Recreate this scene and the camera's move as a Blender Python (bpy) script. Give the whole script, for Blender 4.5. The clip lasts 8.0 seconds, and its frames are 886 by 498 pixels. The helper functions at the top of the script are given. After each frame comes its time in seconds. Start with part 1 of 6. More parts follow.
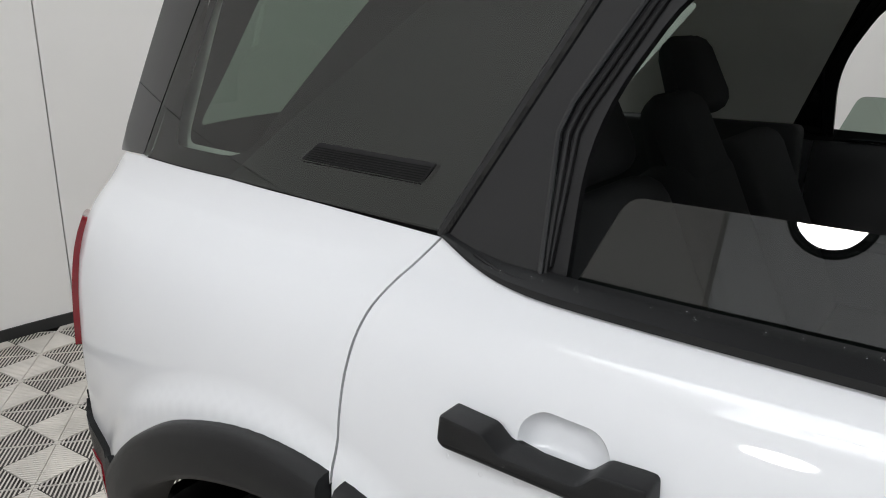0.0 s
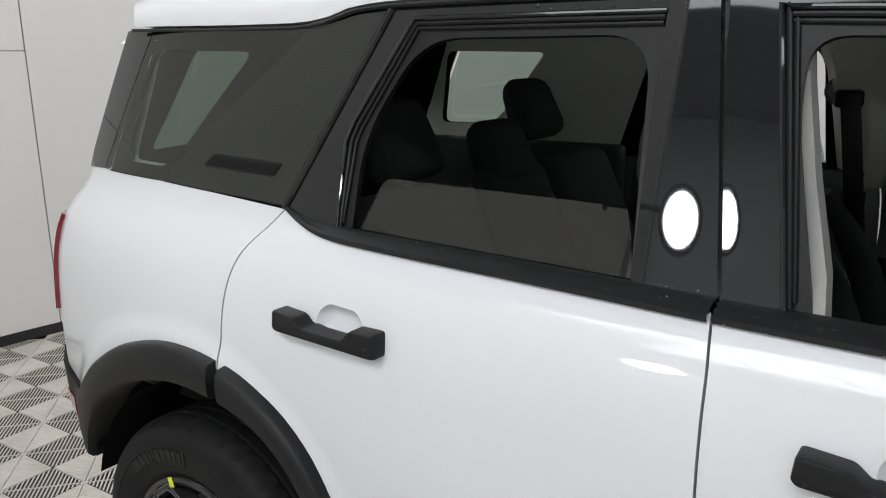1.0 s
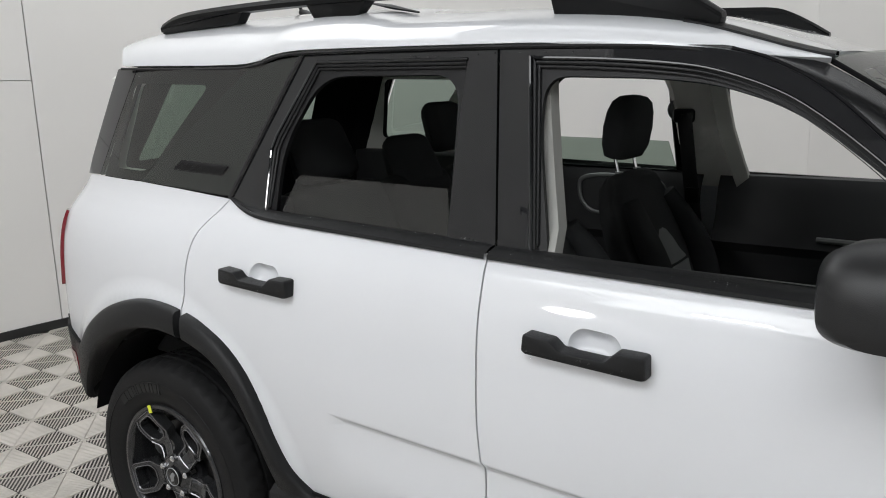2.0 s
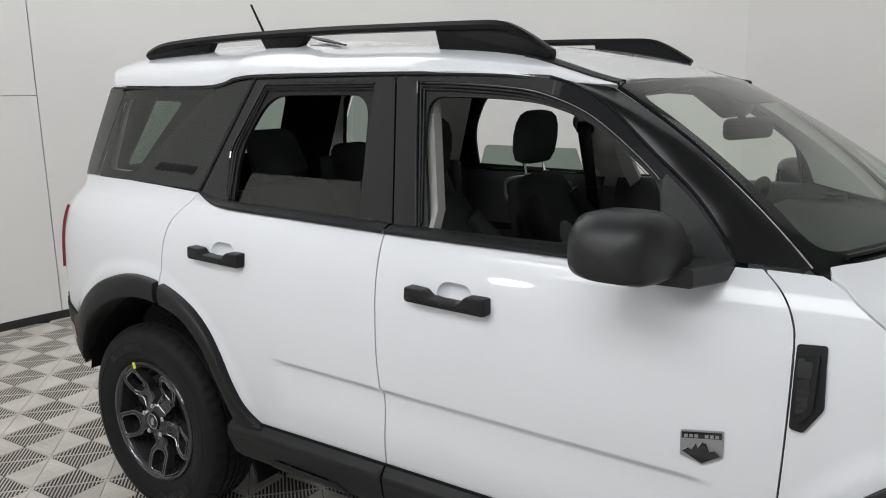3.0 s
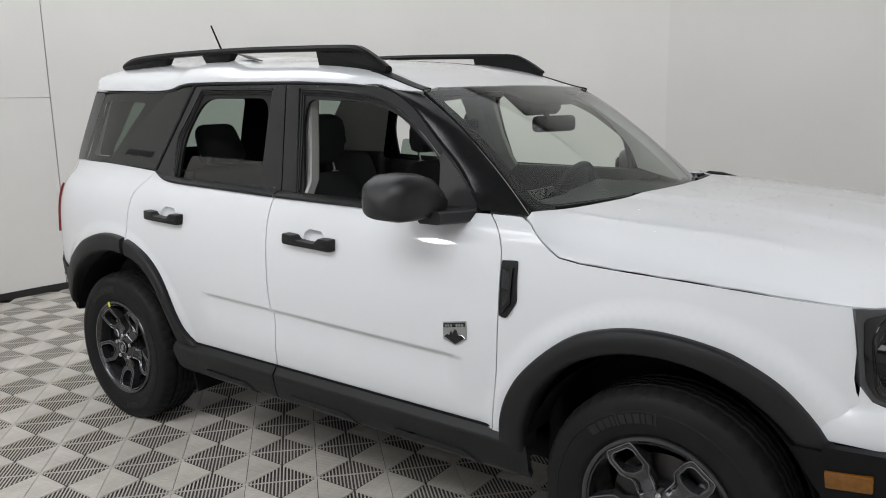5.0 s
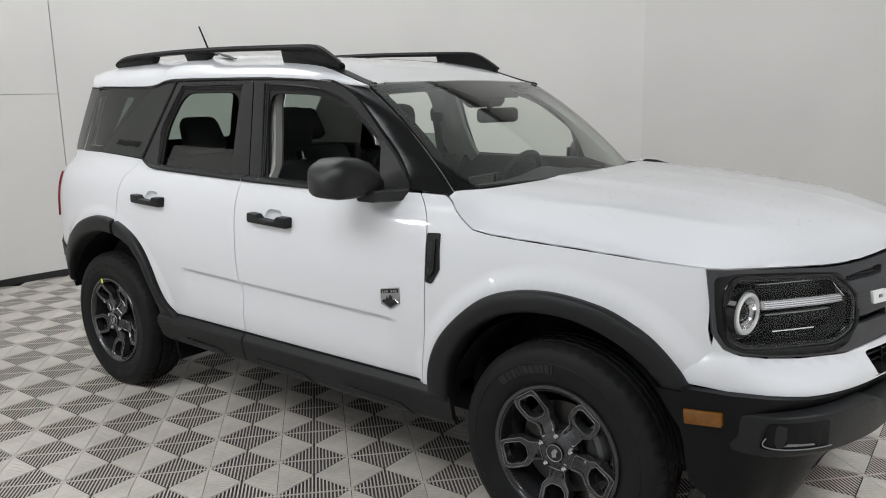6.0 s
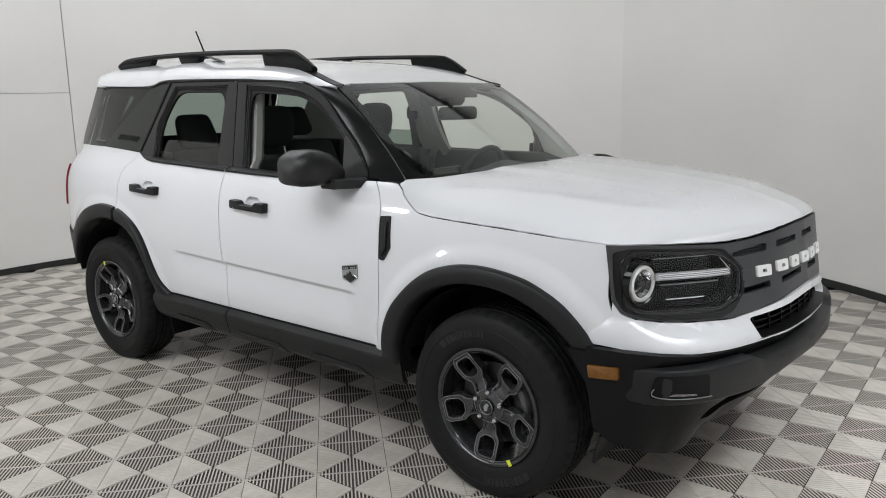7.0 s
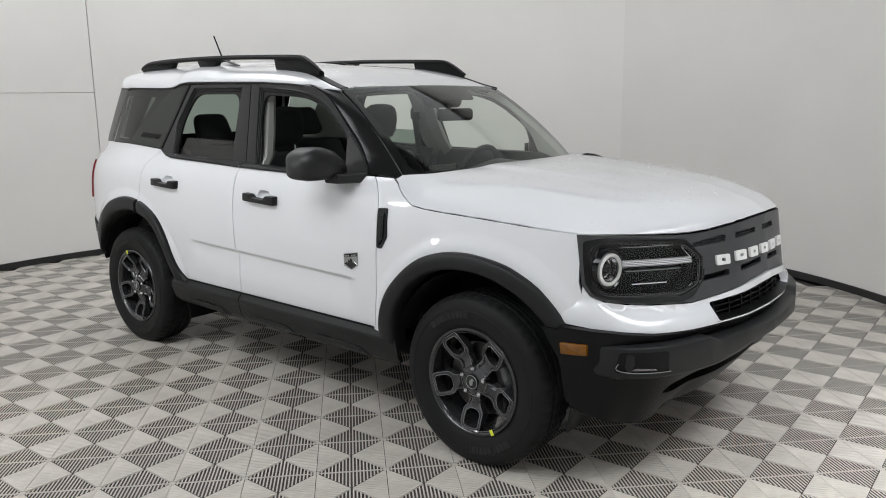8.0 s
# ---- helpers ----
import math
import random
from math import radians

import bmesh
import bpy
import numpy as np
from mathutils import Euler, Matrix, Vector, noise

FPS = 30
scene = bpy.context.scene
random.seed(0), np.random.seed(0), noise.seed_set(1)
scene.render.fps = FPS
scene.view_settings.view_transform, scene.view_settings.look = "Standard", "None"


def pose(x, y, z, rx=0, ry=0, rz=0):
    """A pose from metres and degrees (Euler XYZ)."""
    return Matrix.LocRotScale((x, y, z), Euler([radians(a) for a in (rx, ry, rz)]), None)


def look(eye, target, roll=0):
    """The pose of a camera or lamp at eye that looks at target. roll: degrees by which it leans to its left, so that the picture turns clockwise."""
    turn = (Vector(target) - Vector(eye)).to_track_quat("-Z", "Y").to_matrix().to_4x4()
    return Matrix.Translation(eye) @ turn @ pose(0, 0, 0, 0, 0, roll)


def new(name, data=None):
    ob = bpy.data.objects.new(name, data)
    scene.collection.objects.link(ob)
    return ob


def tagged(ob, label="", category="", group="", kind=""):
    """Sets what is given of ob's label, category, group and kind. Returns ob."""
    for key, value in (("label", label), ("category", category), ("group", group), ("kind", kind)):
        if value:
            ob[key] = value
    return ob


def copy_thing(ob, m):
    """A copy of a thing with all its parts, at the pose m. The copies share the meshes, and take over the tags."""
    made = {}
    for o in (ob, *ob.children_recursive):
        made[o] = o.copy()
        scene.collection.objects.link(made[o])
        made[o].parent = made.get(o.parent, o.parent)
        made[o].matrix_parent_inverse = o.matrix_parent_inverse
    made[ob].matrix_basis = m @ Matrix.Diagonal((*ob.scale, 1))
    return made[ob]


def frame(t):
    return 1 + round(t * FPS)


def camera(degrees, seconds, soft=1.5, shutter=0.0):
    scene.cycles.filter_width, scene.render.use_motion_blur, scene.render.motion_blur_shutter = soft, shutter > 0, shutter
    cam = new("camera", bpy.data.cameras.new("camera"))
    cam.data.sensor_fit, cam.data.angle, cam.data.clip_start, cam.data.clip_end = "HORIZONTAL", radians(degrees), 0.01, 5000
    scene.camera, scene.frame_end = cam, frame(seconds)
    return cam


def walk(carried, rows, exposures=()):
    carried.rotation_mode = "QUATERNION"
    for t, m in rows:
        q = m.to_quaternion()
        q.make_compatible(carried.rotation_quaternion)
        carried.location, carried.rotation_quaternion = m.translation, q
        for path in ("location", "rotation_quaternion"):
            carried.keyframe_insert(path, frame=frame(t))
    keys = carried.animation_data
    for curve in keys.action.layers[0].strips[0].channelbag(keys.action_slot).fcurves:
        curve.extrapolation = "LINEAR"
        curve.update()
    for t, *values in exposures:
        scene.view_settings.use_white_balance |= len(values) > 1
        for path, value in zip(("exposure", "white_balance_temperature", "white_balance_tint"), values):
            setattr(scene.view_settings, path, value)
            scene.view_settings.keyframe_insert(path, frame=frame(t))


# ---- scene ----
from mathutils.geometry import delaunay_2d_cdt as delaunay

cam = camera(59.0, 8.0, soft=1.0)
PATH = [
    (0, (0.787, -1.526, 1.46), (-0.341, 0.027, 0.898), 0.0),
    (0.5, (1.073, -1.679, 1.467), (-0.052, -0.106, 0.959), -0.3),
    (1, (1.371, -1.829, 1.484), (0.245, -0.245, 1.014), -0.7),
    (1.5, (1.654, -2.005, 1.494), (0.526, -0.414, 1.053), -1.0),
    (2.8, (2.346, -2.403, 1.518), (1.219, -0.799, 1.122), -1.2),
    (3, (2.446, -2.465, 1.517), (1.316, -0.862, 1.127), -1.1),
    (3.5, (2.702, -2.607, 1.523), (1.558, -1.012, 1.138), -1.1),
    (4, (2.937, -2.706, 1.516), (1.779, -1.12, 1.136), -0.9),
    (4.5, (3.194, -2.771, 1.519), (2.019, -1.198, 1.137), -0.9),
    (5.8, (3.754, -2.903, 1.493), (2.552, -1.351, 1.11), -1.2),
    (6, (3.854, -2.923, 1.492), (2.636, -1.386, 1.104), -1.1),
    (6.5, (4.079, -2.989, 1.492), (2.848, -1.462, 1.102), -1.1),
    (7, (4.287, -3.07, 1.493), (3.04, -1.556, 1.103), -1.0),
    (7.5, (4.439, -3.164, 1.502), (3.176, -1.663, 1.111), -0.8),
    (8, (4.556, -3.236, 1.507), (3.278, -1.748, 1.117), -0.7),
]
walk(cam, [(t, look(eye, target, roll)) for t, eye, target, roll in PATH])

# ---- light and exposure ----
world = bpy.data.worlds.new("world")
scene.world = world
world.use_nodes = True
world.node_tree.nodes["Background"].inputs[0].default_value = (0.9, 0.95, 1.0, 1)
world.node_tree.nodes["Background"].inputs[1].default_value = 0.05


def area_lamp(name, at, target, sx, sy, watts, colour=(1, 0.97, 0.92), shape="RECTANGLE"):
    data = bpy.data.lights.new(name, "AREA")
    data.shape, data.size, data.size_y = shape, sx, sy
    data.energy, data.color = watts, colour
    ob = new(name, data)
    ob.matrix_world = look(at, target)
    return ob


CEIL = 4.6
COOL = (0.955, 0.98, 1.0)
ROUND_LAMP = (0.34, -2.80, 1.86)
# unseen ceiling panels added as fill light: x, y, length, width, watts, spread
FILL_BOXES = [(-1.95, 0.5, 1.9, 4.0, 80, 180), (0.1, -4.4, 7.4, 2.4, 318, 180), (6.4, -0.2, 2.2, 3.8, 205, 83), (1.8, 1.9, 5.2, 3.0, 43, 180)]
for px, py, sx, sy, watts, spread in FILL_BOXES:
    area_lamp("fill_lamp", (px, py, CEIL - 0.05), (px, py, 0), sx, sy, watts, COOL).data.spread = radians(spread)
PANEL_Z = 4.3
PANELS = [(0.4, -4.6), (4.6, -4.0)]
for px, py in PANELS:
    area_lamp("hanging_lamp", (px, py, PANEL_Z), (px, py, 0), 0.6, 0.28, 20, COOL)
area_lamp("round_lamp", ROUND_LAMP, (0.9, -0.8, 1.1), 0.24, 0.24, 7, (1, 1, 1), "DISK")


# ---- materials ----
def material(name, base, rough=0.5, metal=0.0, coat=0.0, vary=0.06, vary_scale=3.0, bump=0.0, bump_scale=200.0, spec=0.5,
             rough_vary=0.05, piece_vary=0.0):
    m = bpy.data.materials.new(name)
    m.use_nodes = True
    t = m.node_tree
    b = t.nodes["Principled BSDF"]
    b.inputs["Metallic"].default_value = metal
    b.inputs["Specular IOR Level"].default_value = spec
    b.inputs["Coat Weight"].default_value = coat
    b.inputs["Coat Roughness"].default_value = 0.04
    co = t.nodes.new("ShaderNodeTexCoord")
    big = t.nodes.new("ShaderNodeTexNoise")
    big.inputs["Scale"].default_value, big.inputs["Detail"].default_value = vary_scale, 4
    t.links.new(co.outputs["Object"], big.inputs["Vector"])
    ramp = t.nodes.new("ShaderNodeMapRange")
    ramp.inputs["From Min"].default_value, ramp.inputs["From Max"].default_value = 0.3, 0.7
    ramp.inputs["To Min"].default_value, ramp.inputs["To Max"].default_value = 1 - vary, 1 + vary
    t.links.new(big.outputs["Fac"], ramp.inputs["Value"])
    mul = t.nodes.new("ShaderNodeVectorMath")
    mul.operation = "SCALE"
    mul.inputs[0].default_value = base
    t.links.new(ramp.outputs["Result"], mul.inputs["Scale"])
    out = mul.outputs[0]
    if piece_vary:
        info = t.nodes.new("ShaderNodeObjectInfo")
        r2 = t.nodes.new("ShaderNodeMapRange")
        r2.inputs["To Min"].default_value, r2.inputs["To Max"].default_value = 1 - piece_vary, 1 + piece_vary
        t.links.new(info.outputs["Random"], r2.inputs["Value"])
        mul2 = t.nodes.new("ShaderNodeVectorMath")
        mul2.operation = "SCALE"
        t.links.new(out, mul2.inputs[0])
        t.links.new(r2.outputs["Result"], mul2.inputs["Scale"])
        out = mul2.outputs[0]
    t.links.new(out, b.inputs["Base Color"])
    r = t.nodes.new("ShaderNodeMapRange")
    r.inputs["To Min"].default_value, r.inputs["To Max"].default_value = max(0, rough - rough_vary), min(1, rough + rough_vary)
    t.links.new(big.outputs["Fac"], r.inputs["Value"])
    t.links.new(r.outputs["Result"], b.inputs["Roughness"])
    if bump:
        fine = t.nodes.new("ShaderNodeTexNoise")
        fine.inputs["Scale"].default_value, fine.inputs["Detail"].default_value = bump_scale, 3
        t.links.new(co.outputs["Object"], fine.inputs["Vector"])
        bm_ = t.nodes.new("ShaderNodeBump")
        bm_.inputs["Strength"].default_value, bm_.inputs["Distance"].default_value = bump, 0.002
        t.links.new(fine.outputs["Fac"], bm_.inputs["Height"])
        t.links.new(bm_.outputs["Normal"], b.inputs["Normal"])
    return m


def pane(name, tint, f0=0.06, rough=0.01):
    """Thin glass: it tints what is seen through it and mirrors more towards the grazing view, alike from both sides."""
    m = bpy.data.materials.new(name)
    m.use_nodes = True
    t = m.node_tree
    t.nodes.remove(t.nodes["Principled BSDF"])
    mix, see, gl, lw = (t.nodes.new("ShaderNode" + k) for k in ("MixShader", "BsdfTransparent", "BsdfGlossy", "LayerWeight"))
    see.inputs[0].default_value = (*tint, 1)
    gl.inputs["Roughness"].default_value = rough
    lw.inputs["Blend"].default_value = 0.5
    power, scale = t.nodes.new("ShaderNodeMath"), t.nodes.new("ShaderNodeMath")
    power.operation, power.inputs[1].default_value = "POWER", 5.0
    scale.operation, scale.inputs[1].default_value, scale.inputs[2].default_value = "MULTIPLY_ADD", 1 - f0, f0
    t.links.new(lw.outputs["Facing"], power.inputs[0])
    t.links.new(power.outputs[0], scale.inputs[0])
    t.links.new(scale.outputs[0], mix.inputs[0])
    t.links.new(see.outputs[0], mix.inputs[1])
    t.links.new(gl.outputs[0], mix.inputs[2])
    t.links.new(mix.outputs[0], t.nodes["Material Output"].inputs[0])
    return m


WHITE = material("white_paint", (0.715, 0.725, 0.75), 0.30, coat=1.0, spec=0.2, vary=0.01, rough_vary=0.02)
GLOSS = material("black_gloss", (0.0115, 0.012, 0.0135), 0.03, coat=0.0, spec=0.55, vary=0.05, rough_vary=0.01)
LAMP_BLACK = material("lamp_black", (0.005, 0.005, 0.0055), 0.04, spec=0.34, vary=0.05, rough_vary=0.01)
PLASTIC = material("black_plastic", (0.0062, 0.0064, 0.0068), 0.38, spec=0.14, bump=0.25, bump_scale=900, vary=0.12, vary_scale=6)
TRIM = material("trim_plastic", (0.0135, 0.0138, 0.0146), 0.40, spec=0.24, bump=0.3, bump_scale=1100, vary=0.12, vary_scale=6)
GRILLE_GREY = material("grille_grey", (0.055, 0.056, 0.060), 0.4, spec=0.35, bump=0.1, bump_scale=900, vary=0.06)
MIRROR_CAP = material("mirror_plastic", (0.017, 0.0172, 0.018), 0.34, spec=0.34, bump=0.2, bump_scale=1100, vary=0.08, vary_scale=6)
SATIN_BLACK = material("satin_black", (0.009, 0.0093, 0.010), 0.18, spec=0.32, bump=0.1, bump_scale=1200, vary=0.08)
RUBBER = material("seal_rubber", (0.013, 0.013, 0.014), 0.40, spec=0.25, vary=0.1)
TYRE = material("tyre_rubber", (0.013, 0.013, 0.0135), 0.55, spec=0.14, bump=0.3, bump_scale=500, vary=0.15, vary_scale=10)
TYRE_MARK = material("tyre_mark", (0.007, 0.007, 0.007), 0.7, vary=0.1)
RIM = material("rim_paint", (0.056, 0.057, 0.060), 0.20, metal=0.6, coat=0.4, vary=0.05)
# paler than the rim: highlights along the spoke edges put into the colour
RIM_EDGE = material("rim_edge", (0.16, 0.16, 0.168), 0.22, metal=0.7, coat=0.4, vary=0.05)
# steel darkened so its colour carries the wheel well's shade
DISC = material("brake_steel_shaded", (0.075, 0.073, 0.071), 0.4, metal=1.0, vary=0.15, vary_scale=12)
CAST = material("cast_metal", (0.16, 0.165, 0.17), 0.5, metal=0.8, vary=0.15, bump=0.4, bump_scale=250)
CHROME = material("chrome", (0.75, 0.75, 0.76), 0.12, metal=1.0, vary=0.02)
SATIN = material("satin_grey", (0.32, 0.33, 0.33), 0.35, metal=0.5, vary=0.03)
DARK = material("dark_cavity", (0.010, 0.010, 0.011), 0.8, spec=0.1, bump=0.2, bump_scale=300, vary=0.2)
FABRIC = material("seat_cloth", (0.050, 0.052, 0.054), 0.85, bump=0.6, bump_scale=1200, vary=0.15, spec=0.2)
FABRIC2 = material("seat_cloth_grey", (0.27, 0.285, 0.285), 0.9, bump=0.6, bump_scale=1500, vary=0.15, spec=0.2)
VINYL = material("dash_vinyl", (0.034, 0.035, 0.037), 0.55, bump=0.3, bump_scale=700, vary=0.1)
LINER = material("headliner", (0.82, 0.81, 0.77), 0.9, bump=0.3, bump_scale=900, vary=0.05)
PILLAR = material("pillar_trim", (0.36, 0.36, 0.34), 0.8, bump=0.3, bump_scale=900, vary=0.05)
RED = material("red_lens", (0.19, 0.007, 0.014), 0.12, coat=1.0, vary=0.1)
AMBER = material("amber_lens", (0.15, 0.056, 0.002), 0.15, coat=0.2, vary=0.15, vary_scale=60)
YELLOW = material("yellow_sticker", (0.75, 0.80, 0.05), 0.5, vary=0.05)
LETTER = material("white_badge", (0.82, 0.82, 0.82), 0.35, vary=0.02)
RING = material("ring_diffuser", (0.80, 0.80, 0.79), 0.3, coat=0.5, vary=0.02)
LAMPBAR = material("lamp_bar", (0.38, 0.39, 0.40), 0.18, metal=0.6, coat=1.0, vary=0.05)
SHIELD = pane("windshield_glass", (0.80, 0.87, 0.80), 0.035)
PRIVACY = pane("privacy_glass", (0.36, 0.43, 0.38), 0.09)
FOG = material("fog_glass", (0.006, 0.006, 0.007), 0.12, spec=0.12, vary=0.1)
LENS = pane("lamp_lens", (0.95, 0.95, 0.95), 0.022)
WALL = material("booth_wall", (0.85, 0.835, 0.815), 0.5, vary=0.03, vary_scale=0.9, bump=0.05, bump_scale=60)
CEILING = material("ceiling_grey", (0.32, 0.32, 0.32), 0.8, vary=0.03)
BASE = material("base_black", (0.02, 0.02, 0.02), 0.6, vary=0.2)
# booth wall colour darkened, the dimmer light on the north wall put into it
WALL_SHADE = material("booth_wall_shade", (0.812, 0.797, 0.777), 0.5, vary=0.03, vary_scale=0.9, bump=0.05, bump_scale=60)
HALL = material("hall_wall", (0.82, 0.83, 0.845), 0.6, vary=0.05, vary_scale=0.7, bump=0.05, bump_scale=40)
SEAM = material("panel_seam", (0.5, 0.49, 0.47), 0.7, vary=0.2)
TILE = material("floor_tile", (0.56, 0.525, 0.48), 0.36, vary=0.13, vary_scale=7, bump=0.15, bump_scale=400, piece_vary=0.05)
UNDER = material("subfloor", (0.070, 0.065, 0.060), 0.9, vary=0.2)
WATER = pane("water_drop", (0.99, 0.99, 0.99), 0.04)


# ---- building helpers ----
def obj(name, mesh, parent=None, label=""):
    ob = new(name, mesh)
    if parent:
        ob.parent = parent
    return tagged(ob, label)


def part(name, bm, mat, parent=None, label="", smooth=35):
    mesh = bpy.data.meshes.new(name)
    bmesh.ops.recalc_face_normals(bm, faces=bm.faces)
    bm.to_mesh(mesh)
    bm.free()
    mesh.materials.append(mat)
    if smooth:
        for p in mesh.polygons:
            p.use_smooth = True
        mesh.set_sharp_from_angle(angle=radians(smooth))
    return obj(name, mesh, parent, label)


def empty(name, parent=None, label=""):
    ob = new(name)
    if parent:
        ob.parent = parent
    return tagged(ob, label)


def smooth_fn(xs, ys):
    """A smooth curve through the points, flat beyond its ends."""
    xs, ys = np.array(xs, float), np.array(ys, float)
    d = np.diff(ys) / np.diff(xs)
    m = np.zeros(len(xs))
    for i in range(1, len(xs) - 1):
        if d[i - 1] * d[i] > 0:
            h0, h1 = xs[i] - xs[i - 1], xs[i + 1] - xs[i]
            w1, w2 = 2 * h1 + h0, h1 + 2 * h0
            m[i] = (w1 + w2) / (w1 / d[i - 1] + w2 / d[i])
    m[0], m[-1] = d[0], d[-1]

    def f(v):
        if v <= xs[0]:
            return float(ys[0])
        if v >= xs[-1]:
            return float(ys[-1])
        i = int(np.searchsorted(xs, v)) - 1
        h = xs[i + 1] - xs[i]
        s = (v - xs[i]) / h
        return float((1 + 2 * s) * (1 - s) ** 2 * ys[i] + s * (1 - s) ** 2 * h * m[i] + s * s * (3 - 2 * s) * ys[i + 1] + s * s * (s - 1) * h * m[i + 1])
    return f


def spline(pts, n=8, closed=False):
    """A Catmull-Rom curve through 2D or 3D points."""
    p = [Vector(q).to_3d() if len(q) == 2 else Vector(q) for q in pts]
    out = []
    k = len(p)
    for i in range(k if closed else k - 1):
        a, b, c, d = (p[(i - 1) % k], p[i], p[(i + 1) % k], p[(i + 2) % k]) if closed else (p[max(i - 1, 0)], p[i], p[i + 1], p[min(i + 2, k - 1)])
        for j in range(n):
            s = j / n
            out.append(0.5 * (2 * b + (c - a) * s + (2 * a - 5 * b + 4 * c - d) * s * s + (3 * b - a - 3 * c + d) * s ** 3))
    if not closed:
        out.append(p[-1])
    dim = len(pts[0])
    return [tuple(v)[:dim] for v in out]


def rounded(pts, r, n=5):
    """A 2D polygon with its corners rounded by r, or by each corner's own radius."""
    out = []
    k = len(pts)
    for i in range(k):
        a, b, c = Vector(pts[i - 1]), Vector(pts[i]), Vector(pts[(i + 1) % k])
        rr = r[i] if isinstance(r, (list, tuple)) else r
        if rr <= 0:
            out.append(tuple(b))
            continue
        la, lc = (a - b).length, (c - b).length
        q = min(rr, la * 0.48, lc * 0.48)
        p0, p1 = b + (a - b) / la * q, b + (c - b) / lc * q
        for j in range(n + 1):
            s = j / n
            out.append(tuple((1 - s) ** 2 * p0 + 2 * s * (1 - s) * b + s * s * p1))
    return out


def inside(x, y, poly):
    c = False
    j = len(poly) - 1
    for i in range(len(poly)):
        xi, yi = poly[i]
        xj, yj = poly[j]
        if (yi > y) != (yj > y) and x < (xj - xi) * (y - yi) / (yj - yi) + xi:
            c = not c
        j = i
    return c


def finer(poly, step):
    out = []
    for i in range(len(poly)):
        a, b = Vector(poly[i]), Vector(poly[(i + 1) % len(poly)])
        n = max(1, int((b - a).length / step + 0.5))
        for j in range(n):
            p = a.lerp(b, j / n)
            if not out or (Vector(out[-1]) - p).length > 2e-4:
                out.append((p.x, p.y))
    return out


def skin(name, poly, fn, mat, parent=None, holes=(), step=0.04, thick=0.012, flip=False, label="", extra=(), roll=0.0):
    """A curved sheet: the polygon in (u, v), filled, laid on fn(u, v), with its edges turned inwards by thick."""
    loops = [finer(poly, step)] + [finer(h, step) for h in holes]
    pts, edges = [], []
    for lp in loops:
        k = len(pts)
        pts += lp
        edges += [(k + i, k + (i + 1) % len(lp)) for i in range(len(lp))]
    nb = len(pts)
    us, vs = [p[0] for p in loops[0]], [p[1] for p in loops[0]]
    arr = np.array(pts)
    u = min(us) + step / 2
    cand = []
    row = 0
    while u < max(us):
        v = min(vs) + step * (0.25 if row % 2 else 0.5)
        while v < max(vs):
            cand.append((u, v))
            v += step
        u += step
        row += 1
    ex = np.array(extra) if len(extra) else None
    for k, (u, v) in enumerate(list(extra) + cand):
        if k >= len(extra) and ex is not None and np.min((ex[:, 0] - u) ** 2 + (ex[:, 1] - v) ** 2) < (step * 0.75) ** 2:
            continue
        if inside(u, v, loops[0]) and not any(inside(u, v, h) for h in loops[1:]):
            if np.min((arr[:, 0] - u) ** 2 + (arr[:, 1] - v) ** 2) > (step * (0.4 if k >= len(extra) else 0.12)) ** 2:
                pts.append((u, v))
    from_cdt = delaunay([Vector(p) for p in pts], edges, [], 0, 1e-5)
    vert2, faces = from_cdt[0], from_cdt[2]
    verts, normals = [], []
    e = 1e-3
    for p in vert2:
        a = Vector(fn(p.x, p.y))
        du = Vector(fn(p.x + e, p.y)) - Vector(fn(p.x - e, p.y))
        dv = Vector(fn(p.x, p.y + e)) - Vector(fn(p.x, p.y - e))
        n = du.cross(dv).normalized()
        verts.append(a)
        normals.append(-n if flip else n)
    tris = []
    for f in faces:
        c = sum((vert2[i] for i in f), Vector((0, 0))) / len(f)
        if inside(c.x, c.y, loops[0]) and not any(inside(c.x, c.y, h) for h in loops[1:]):
            a, b, d = (vert2[i] for i in f[:3])
            ccw = (b - a).cross(d - a) > 0
            tris.append(tuple(f) if ccw != flip else tuple(reversed(f)))
    count = {}
    for f in tris:
        for i in range(len(f)):
            a, b = f[i], f[(i + 1) % len(f)]
            count[(a, b)] = 1
    rim = [(a, b) for a, b in count if (b, a) not in count]
    allf = list(tris)
    made = {}
    nn = list(normals)
    if thick:
        def ring(i, key, depth, n):
            if (i, key) not in made:
                made[(i, key)] = len(verts)
                verts.append(verts[i] - normals[i] * depth)
                nn.append(n)
            return made[(i, key)]
        out_dir = {}
        for a, b in rim:
            side = (verts[b] - verts[a]).cross(normals[a])
            side = side.normalized() if side.length > 1e-9 else normals[a]
            for i in (a, b):
                out_dir[i] = out_dir.get(i, Vector()) + side
        for a, b in rim:
            na, nb_ = out_dir[a].normalized(), out_dir[b].normalized()
            a0, b0 = ring(a, 0, 0, na), ring(b, 0, 0, nb_)
            a1, b1 = ring(a, 1, thick, na), ring(b, 1, thick, nb_)
            allf.append((a0, a1, b1, b0))
    mesh = bpy.data.meshes.new(name)
    mesh.from_pydata(verts, [], allf)
    for p in mesh.polygons:
        p.use_smooth = True
    mesh.normals_split_custom_set_from_vertices([tuple(n) for n in nn])
    mesh.materials.append(mat)
    return obj(name, mesh, parent, label)


